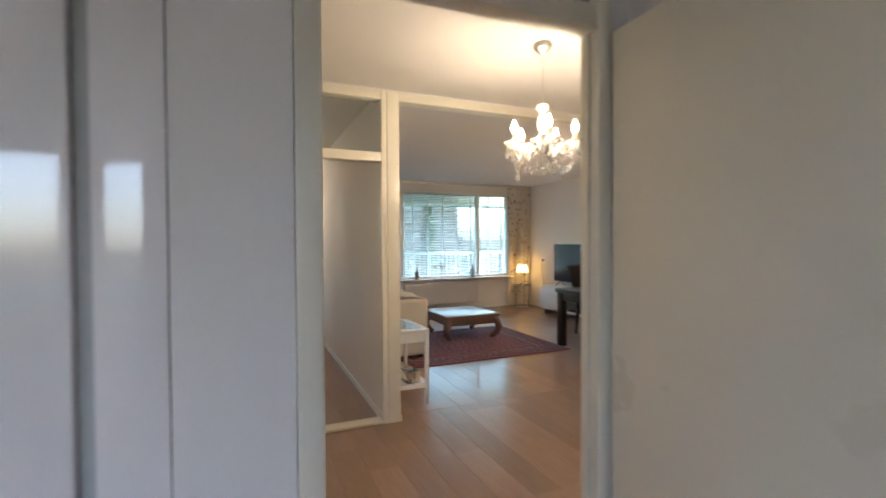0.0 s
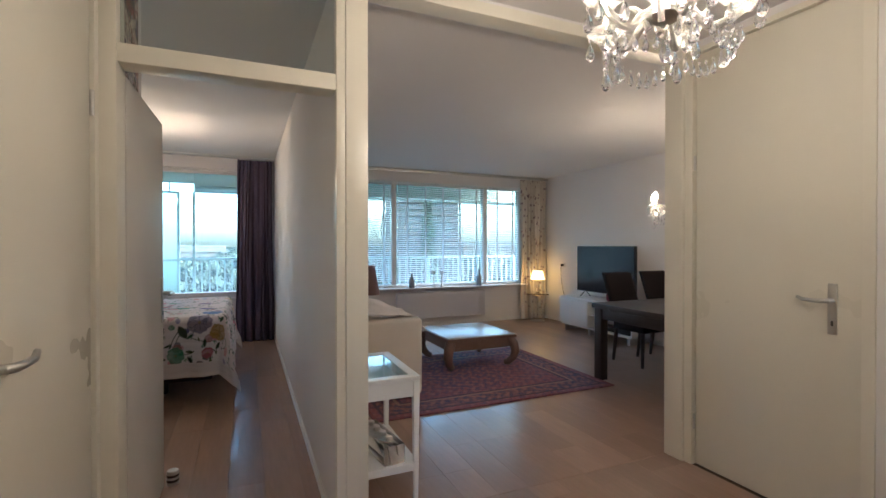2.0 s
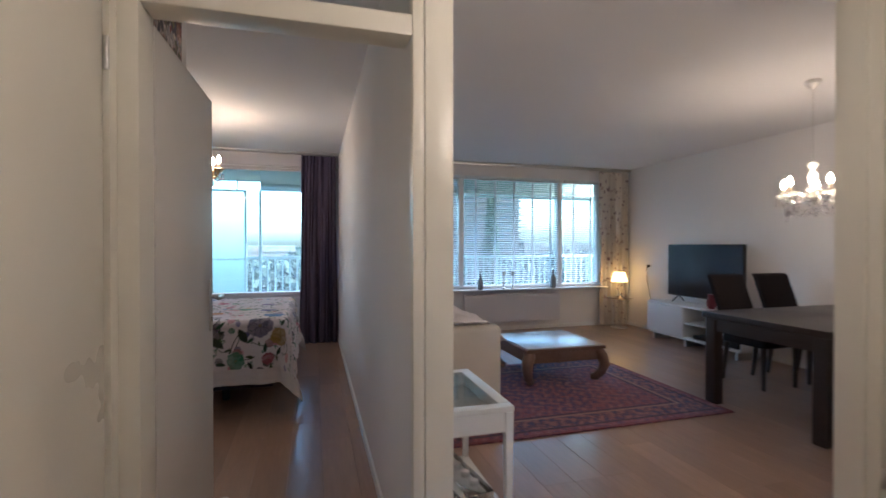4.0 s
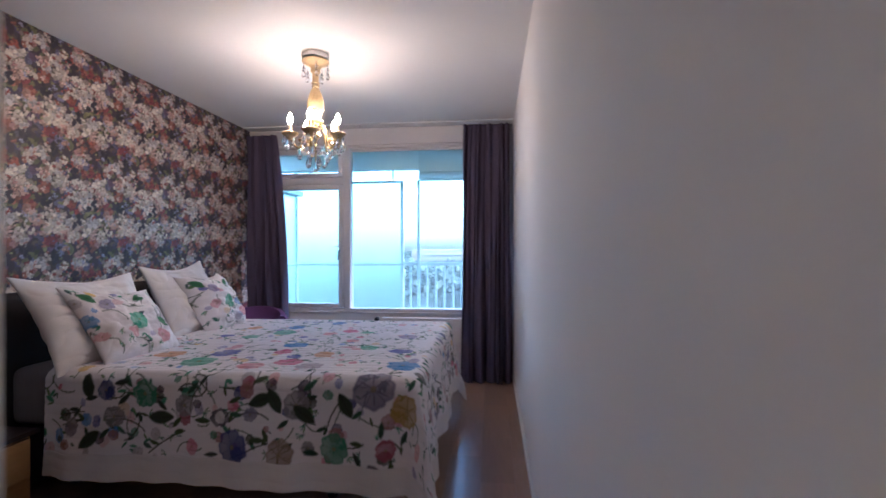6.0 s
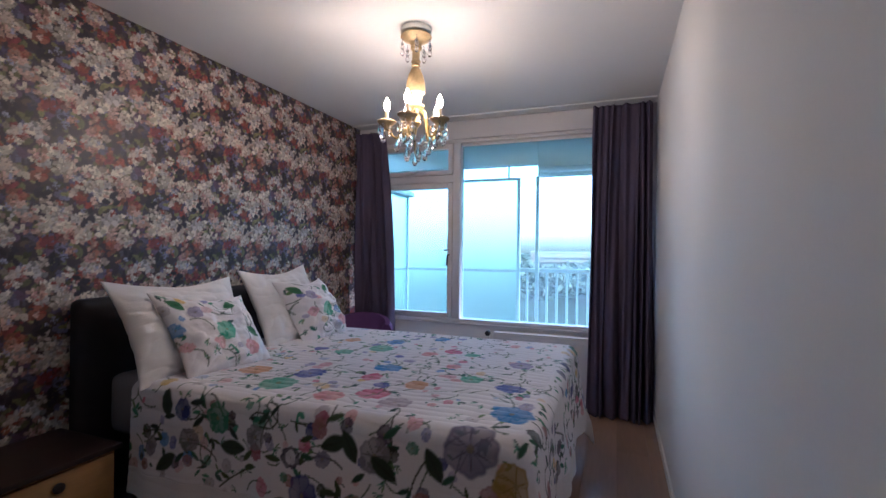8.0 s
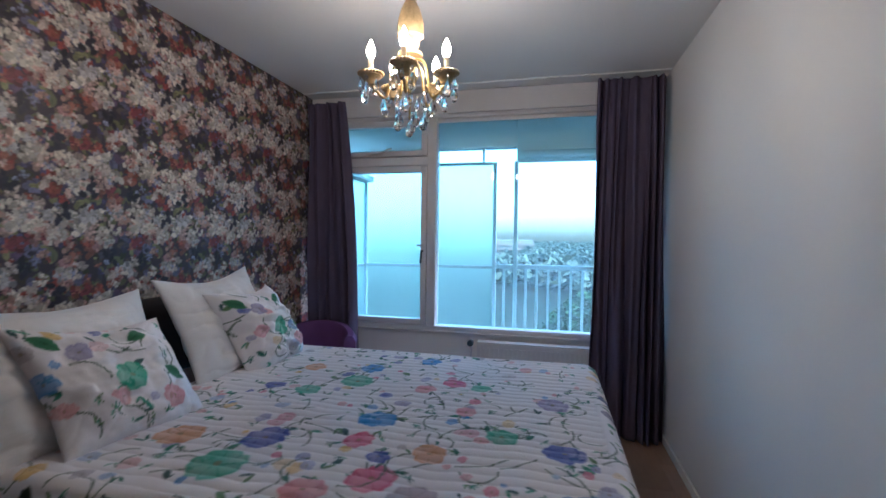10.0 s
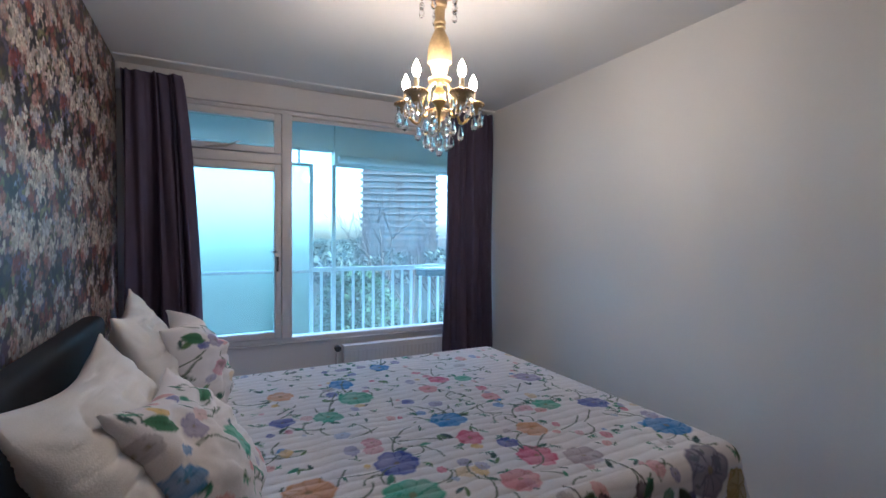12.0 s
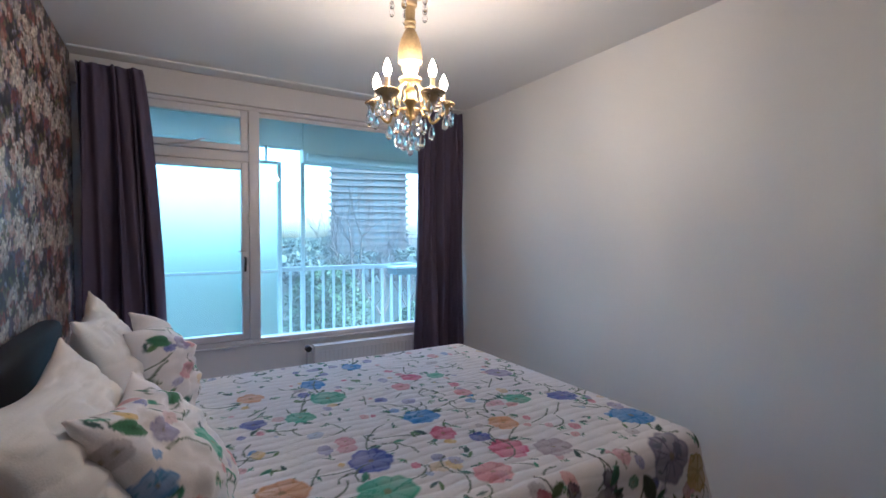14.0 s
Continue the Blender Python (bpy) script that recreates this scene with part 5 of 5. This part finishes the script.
for x in (-0.38, 0.36):
    for y in (-1.0, 1.08):
        part("leg", box(bmesh.new(), x - 0.025, x + 0.025, y - 0.025, y + 0.025, 0.0, 0.0495), BLACK, sofa)
th = sheet("throw_blanket", np.linspace(0, 1, 60), np.linspace(0, 1, 50),
           lambda U, V: (1.75 + 0.8 * U, 6.05 + 0.65 * V + 0.03 * np.sin(9 * U), 0.735 + 0.03 * np.abs(soft_noise(U, V, 14, 2)) + 0.12 * np.exp(-((U - 0.45) / 0.25) ** 2) * np.exp(-((V - 0.5) / 0.4) ** 2) - 0.16 * np.clip(U - 0.82, 0, 1) / 0.18), None, THROW, 0.012)
tagged(th, "rumpled pale throw blanket on the sofa arm", "blanket")


def curved_leg(bm, sx, sy, x, y, h):
    """A bowed opium-table leg that curls inwards at the foot."""
    pts = [(0, h), (0.035, h * 0.78), (0.05, h * 0.55), (0.03, h * 0.3), (-0.01, h * 0.12), (-0.04, 0.03)]
    tube(bm, [(x + sx * o, y + sy * o, z) for o, z in pts], [0.055, 0.055, 0.05, 0.042, 0.038, 0.03], 10)


ct = thing("coffee_table", (3.42, 7.04, 0.012), 0, "low carved brown coffee table with a pale glass top", "coffee table")
part("tabletop", box(bmesh.new(), -0.42, 0.42, -0.41, 0.41, 0.315, 0.345, 0.008), CARVED, ct)
part("glass_top", box(bmesh.new(), -0.405, 0.405, -0.395, 0.395, 0.3455, 0.355, 0.002), surf("pale_table_glass", (0.5, 0.5, 0.52), 0.22, var=0.06, scale=3, bump=0.0), ct, "pale reflecting glass plate")
for b in ((-0.38, 0.38, -0.39, -0.35), (-0.38, 0.38, 0.35, 0.39), (-0.39, -0.35, -0.3495, 0.3495), (0.35, 0.39, -0.3495, 0.3495)):
    part("apron", box(bmesh.new(), *b, 0.21, 0.3145, 0.012), CARVED, ct)
for sx in (-1, 1):
    for sy in (-1, 1):
        bm = bmesh.new()
        curved_leg(bm, sx, sy, sx * 0.36, sy * 0.35, 0.3)
        part("leg", bm, CARVED, ct)

st = thing("side_table", (1.765, 4.87, 0), 0, "white side table with a glass top and lower shelf", "side table")
w, l = 0.165, 0.30
for b in ((-w, w, -l, -l + 0.05), (-w, w, l - 0.05, l), (-w, -w + 0.05, -l + 0.0505, l - 0.0505), (w - 0.05, w, -l + 0.0505, l - 0.0505)):
    part("top_frame", box(bmesh.new(), *b, 0.63, 0.655, 0.004), WHITE, st)
part("glass_top", box(bmesh.new(), -w + 0.0505, w - 0.0505, -l + 0.0505, l - 0.0505, 0.643, 0.65), CLEAR, st, "clear glass pane")
part("tray", box(bmesh.new(), -w + 0.02, w - 0.02, -l + 0.02, l - 0.02, 0.555, 0.57, 0.002), WHITE, st)
for b in ((-w + 0.01, w - 0.01, -l + 0.01, -l + 0.025), (-w + 0.01, w - 0.01, l - 0.025, l - 0.01), (-w + 0.01, -w + 0.025, -l + 0.03, l - 0.03), (w - 0.025, w - 0.01, -l + 0.03, l - 0.03)):
    part("apron", box(bmesh.new(), *b, 0.545, 0.6295, 0.002), WHITE, st)
for sx in (-1, 1):
    for sy in (-1, 1):
        bm = bmesh.new()
        box(bm, sx * (w - 0.02) - 0.018, sx * (w - 0.02) + 0.018, sy * (l - 0.02) - 0.018, sy * (l - 0.02) + 0.018, 0.0, 0.6295, 0.003)
        for v in bm.verts:
            if v.co.z < 0.1:
                v.co.x = sx * (w - 0.02) + (v.co.x - sx * (w - 0.02)) * 0.6
                v.co.y = sy * (l - 0.02) + (v.co.y - sy * (l - 0.02)) * 0.6
        part("leg", bm, WHITE, st)
part("shelf", box(bmesh.new(), -w + 0.005, w - 0.005, -l + 0.01, l - 0.01, 0.15, 0.19, 0.003), WHITE, st)
tb = thing("tealight_holder", (1.77, 4.8, 0.191), 8, "clear glass block holding four tealights on the shelf", "candle holder")
part("glass_block", box(bmesh.new(), -0.06, 0.06, -0.2, 0.2, 0.0, 0.1, 0.006), CLEAR, tb)
for k in range(4):
    cup = part("tealight", lathe(bmesh.new(), [(0.017, 0), (0.02, 0.002), (0.02, 0.018), (0.018, 0.0185)], 18, (0, -0.13 + k * 0.085, 0.1005)), STEEL, tb)
    part("wax", lathe(bmesh.new(), [(0.016, 0), (0.017, 0.006)], 14, (0, -0.13 + k * 0.085, 0.1195)), LINEN, cup)
solid("cable", tube(bmesh.new(), [(1.70, 4.66, 0.004), (1.68, 4.60, 0.004), (1.66, 4.56, 0.05), (1.645, 4.5, 0.006), (1.62, 4.48, 0.004)], 0.003, 6), WHITE, "thin white cable beside the side table", "cable")

dt = thing("dining_table", (5.17, 5.46, 0), 0, "heavy dark-stained dining table", "dining table")
part("tabletop", box(bmesh.new(), -0.87, 0.87, -0.5, 0.5, 0.715, 0.765, 0.006), DARKWOOD, dt)
for b in ((-0.76, 0.76, -0.47, -0.44), (-0.76, 0.76, 0.44, 0.47), (-0.84, -0.81, -0.38, 0.38), (0.81, 0.84, -0.38, 0.38)):
    part("apron", box(bmesh.new(), *b, 0.61, 0.7145, 0.003), DARKWOOD, dt)
for x in (-0.81, 0.81):
    for y in (-0.43, 0.43):
        part("leg", box(bmesh.new(), x - 0.045, x + 0.045, y - 0.045, y + 0.045, 0.0, 0.7145, 0.005), DARKWOOD, dt)


def dining_chair(at, rz):
    root = thing("dining_chair", at, rz, "high-backed dark leather dining chair", "dining chair", "chairs round the dining table")
    part("seat", box(bmesh.new(), -0.22, 0.22, -0.22, 0.22, 0.38, 0.49, 0.025, 3), BLACKLEATHER, root)
    bm = bmesh.new()
    box(bm, -0.21, 0.21, 0.17, 0.235, 0.4905, 1.02, 0.025, 3)
    for v in bm.verts:
        v.co.y += 0.16 * ((v.co.z - 0.49) / 0.53) ** 1.4 + (0.05 * max(v.co.z - 0.93, 0) / 0.09)
    part("backrest", bm, BLACKLEATHER, root)
    for x in (-0.19, 0.19):
        for y in (-0.19, 0.19):
            part("leg", tube(bmesh.new(), [(x, y + (0.05 if y > 0 else 0), 0), (x, y, 0.379)], [0.017, 0.024], 8), DARKWOOD, root)
    return root


c0 = dining_chair((5.24, 6.2, 0), 0)
copy_thing(c0, pose(5.85, 6.22, 0, 0, 0, -3))
copy_thing(c0, pose(4.95, 4.78, 0, 0, 0, 180))
vs = thing("vase", (5.87, 7.36, 0.5355), 0, "small dark red vase on the television cabinet", "vase")
part("body", lathe(bmesh.new(), [(0.035, 0), (0.055, 0.04), (0.058, 0.09), (0.04, 0.15), (0.045, 0.18)], 18), surf("dark_red_glaze", (0.16, 0.02, 0.03), 0.3), vs)

# television and its low cabinet
tv = thing("television", (6.02, 7.63, 0.535), 0, "large dark flat television on a white cabinet", "television")
part("case", box(bmesh.new(), -0.02, 0.02, -0.6, 0.6, 0.09, 0.80, 0.006), BLACK, tv)
part("screen", box(bmesh.new(), -0.0225, -0.0205, -0.588, 0.588, 0.105, 0.788), SCREEN, tv, "dark glossy screen")
for y in (-0.42, 0.42):
    part("foot", tube(bmesh.new(), [(-0.11, y, 0.012), (0.0, y, 0.1), (0.09, y, 0.012)], 0.008, 8), BLACK, tv)
tc = thing("tv_cabinet", (5.96, 7.6, 0), 0, "low white television cabinet with open shelves", "cabinet")
part("side_panel", box(bmesh.new(), -0.2, 0.2, 0.73, 0.75, 0.12, 0.51, 0.003), WHITE, tc)
part("side_panel", box(bmesh.new(), -0.2, 0.2, -0.75, -0.73, 0.12, 0.51, 0.003), WHITE, tc)
part("side_panel", box(bmesh.new(), -0.2, 0.2, 0.1, 0.12, 0.12, 0.51, 0.003), WHITE, tc)
part("top", box(bmesh.new(), -0.21, 0.21, -0.76, 0.76, 0.5105, 0.535, 0.003), WHITE, tc)
part("bottom", box(bmesh.new(), -0.2, 0.2, -0.729, 0.729, 0.095, 0.1195, 0.003), WHITE, tc)
part("shelf", box(bmesh.new(), -0.19, 0.2, -0.729, 0.099, 0.3, 0.32, 0.002), WHITE, tc)
part("back", box(bmesh.new(), 0.19, 0.2, -0.729, 0.099, 0.12, 0.2995), WHITE, tc)
part("drawer_front", box(bmesh.new(), -0.215, -0.2005, 0.105, 0.745, 0.125, 0.505, 0.003), WHITE, tc, "plain white front")
for y in (-0.66, 0.1, 0.66):
    part("leg", box(bmesh.new(), -0.17, 0.15, y - 0.02, y + 0.02, 0.0, 0.0945, 0.003), STEEL, tc)
for k, (y, hgt) in enumerate(((-0.3, 0.06), (-0.55, 0.09), (-0.1, 0.05))):
    bx = thing("media_box", (5.95, 7.6 + y, 0.12), 0, "dark media box on the cabinet shelf", "media box", "media boxes")
    part("case", box(bmesh.new(), -0.13, 0.13, -0.1, 0.1, 0.0, hgt, 0.004), BLACK, bx)

# round metal and glass lamp table with a lit lamp in the corner
lt = thing("lamp_table", (5.86, 9.12, 0), 0, "round wire and glass side table in the corner", "side table")
part("base_ring", lathe(bmesh.new(), [(0.13, 0), (0.135, 0.006), (0.13, 0.014), (0.12, 0.015)], 24), STEEL, lt)
part("tabletop", lathe(bmesh.new(), [(0.19, 0.47), (0.195, 0.473), (0.195, 0.477), (0.19, 0.48)], 28), CLEAR, lt, "round clear glass top")
for k in range(6):
    a = k * math.pi / 3
    part("rod", tube(bmesh.new(), [(0.12 * math.cos(a), 0.12 * math.sin(a), 0.012), (0.1 * math.cos(a), 0.1 * math.sin(a), 0.24), (0.15 * math.cos(a), 0.15 * math.sin(a), 0.4695)], 0.005, 6), STEEL, lt)
tl = thing("table_lamp", (5.86, 9.12, 0.4805), 0, "small lit table lamp with a yellow shade", "lamp")
part("foot", lathe(bmesh.new(), [(0.06, 0), (0.06, 0.01), (0.02, 0.03), (0.03, 0.08), (0.018, 0.14), (0.012, 0.24)], 18), CLEAR, tl)
part("shade", lathe(bmesh.new(), [(0.125, 0.26), (0.127, 0.262), (0.085, 0.41), (0.083, 0.412)], 26), SHADEGLOW, tl, "glowing yellow cloth shade")

# corner curtain with flowers, blinds, sheers, window-sill things
def sprig_print(U, V):
    C = np.zeros((*U.shape, 3)) + np.array([0.6, 0.55, 0.48])
    nz = soft_noise(U * 3, V * 14, 9, 3) + 0.5 * soft_noise(U * 6, V * 26, 9, 5)
    C[nz > 0.42] = (0.2, 0.14, 0.16)
    C[nz < -0.5] = (0.42, 0.33, 0.28)
    return C


curtain("curtain", 5.62, 6.17, 5.66, 6.15, 9.32, 0.012, 2.53, 6, 0.03, PRINT_CURTAIN, "pale cloth curtain with dark flower sprigs", sprig_print)
solid("curtain_rail", box(bmesh.new(), 1.7, 6.19, 9.27, 9.3, 2.535, 2.575, 0.004), STEEL, "slim grey curtain rail under the ceiling", "curtain rail")
BLIND = voile("thin_white_blind_slats", (0.86, 0.89, 0.91), 0.12, 0.68)
for x0, x1, z0 in ((1.84, 3.24, 0.72), (3.34, 4.92, 0.72), (5.02, 5.65, 0.72)):
    bl = thing("venetian_blind", ((x0 + x1) / 2, 9.39, 2.36), 0, "white venetian blind with open slats", "blind", "living room blinds")
    hw = (x1 - x0) / 2
    part("head_rail", box(bmesh.new(), -hw, hw, -0.02, 0.02, -0.02, 0.02, 0.003), BLIND, bl)
    slat = mesh_of("slat", box(bmesh.new(), -hw, hw, -0.0125, 0.0125, -0.0008, 0.0008, 0, 2, pose(0, 0, 0, 31, 0, 0)), BLIND)
    for k in range(int((2.32 - z0) / 0.033)):
        s = part("slat", slat, None, bl)
        s.location.z = -0.04 - k * 0.033
    part("bottom_rail", box(bmesh.new(), -hw, hw, -0.012, 0.012, z0 - 2.37, z0 - 2.355, 0.002), BLIND, bl)
    nt = int(2 * hw / 0.27)
    for f in range(nt):
        fx = -hw + (f + 0.5) * 2 * hw / nt
        part("ladder_tape", box(bmesh.new(), fx - 0.014, fx + 0.014, -0.016, -0.0145, z0 - 2.36, -0.0205), BLIND, bl)
radiator("radiator", 3.3, 4.9, 9.36, 0.14, 0.56, "long white panel radiator below the living room window")
for x, hgt, kind in ((3.55, 0.24, "bottle"), (3.93, 0.27, "candlestick"), (4.08, 0.27, "candlestick"), (4.78, 0.28, "bottle")):
    dz = 0.6555
    ob = thing(kind, (x, 9.31, dz), 0, "grey glass bottle on the window sill" if kind == "bottle" else "dark candlestick on the window sill", kind, "window sill things")
    if kind == "bottle":
        part("body", lathe(bmesh.new(), [(0.04, 0), (0.045, 0.01), (0.045, hgt * 0.55), (0.016, hgt * 0.72), (0.016, hgt)], 18), surf("grey_glass_bottle", (0.25, 0.28, 0.3), 0.15), ob)
    else:
        part("stem", lathe(bmesh.new(), [(0.035, 0), (0.035, 0.01), (0.008, 0.03), (0.008, hgt * 0.75), (0.03, hgt * 0.8), (0.035, hgt), (0.03, hgt + 0.002)], 16), STEEL, ob)
fl = thing("floor_lamp", (2.62, 8.6, 0), 0, "floor lamp with a brown cloth shade beside the sofa", "lamp")
part("base", lathe(bmesh.new(), [(0.13, 0), (0.13, 0.02), (0.02, 0.03)], 24), STEEL, fl)
part("pole", lathe(bmesh.new(), [(0.011, 0.0305), (0.011, 0.7)], 10), STEEL, fl)
part("shade", lathe(bmesh.new(), [(0.19, 0.66), (0.192, 0.662), (0.12, 1.06), (0.118, 1.062)], 26), surf("brown_shade_cloth", (0.2, 0.12, 0.11), 0.9, var=0.1, fine=200), fl)
so = thing("wall_socket", (6.19, 8.83, 1.0), 0, "white wall socket with a plug and cable", "socket")
part("plate", box(bmesh.new(), 0.0, 0.009, -0.04, 0.04, -0.04, 0.04, 0.003), WHITE, so)
part("plug", lathe(bmesh.new(), [(0.02, 0), (0.022, 0.03), (0.012, 0.045)], 14, (0, 0, 0), pose(-0.0005, 0, 0.0, 0, -90, 0)), BLACK, so)
part("cord", tube(bmesh.new(), [(-0.04, 0, 0), (-0.05, 0.0, -0.05), (-0.02, 0.03, -0.2), (-0.015, -0.02, -0.45), (-0.02, -0.1, -0.6)], 0.004, 6), BLACK, so)
ds = thing("door_stop", (0.70, 5.26, 0), 0, "steel floor door stop with black rings", "door stop")
part("body", lathe(bmesh.new(), [(0.03, 0), (0.03, 0.075), (0.026, 0.08)], 20), STEEL, ds)
for z in (0.018, 0.045):
    part("ring", lathe(bmesh.new(), [(0.0302, z), (0.0315, z + 0.003), (0.0315, z + 0.011), (0.0302, z + 0.014)], 20), BLACK, ds)

# ---- floor planks ----
plank_mesh = {}


def plank(x0, x1, y0, y1):
    key = (round(x1 - x0, 3), round(y1 - y0, 3))
    if key not in plank_mesh:
        w, l = key
        plank_mesh[key] = mesh_of("plank", box(bmesh.new(), 0, w - 0.0008, 0, l - 0.0008, -0.0125, 0.0, 0.0005, 1), OAK)
    ob = part("plank", plank_mesh[key], None, floor)
    ob.location = (x0, y0, 0)


rr = random.Random(2)
for xa, xb, ya, yb in ((-1.333, 1.459, 4.44, 9.438), (0.585, 3.598, 2.06, 4.438), (1.566, 6.199, 4.44, 9.438), (-1.59, 1.595, -1.29, 2.06)):
    x = xa
    while x < xb - 0.01:
        x2 = min(x + 0.193, xb)
        y = ya - rr.choice((0.0, 0.32, 0.64, 0.96))
        while y < yb:
            y2 = y + 1.28
            a, b = max(y, ya), min(y2, yb)
            if b - a > 0.03:
                plank(x, x2, a, b)
            y = y2
        x = x2
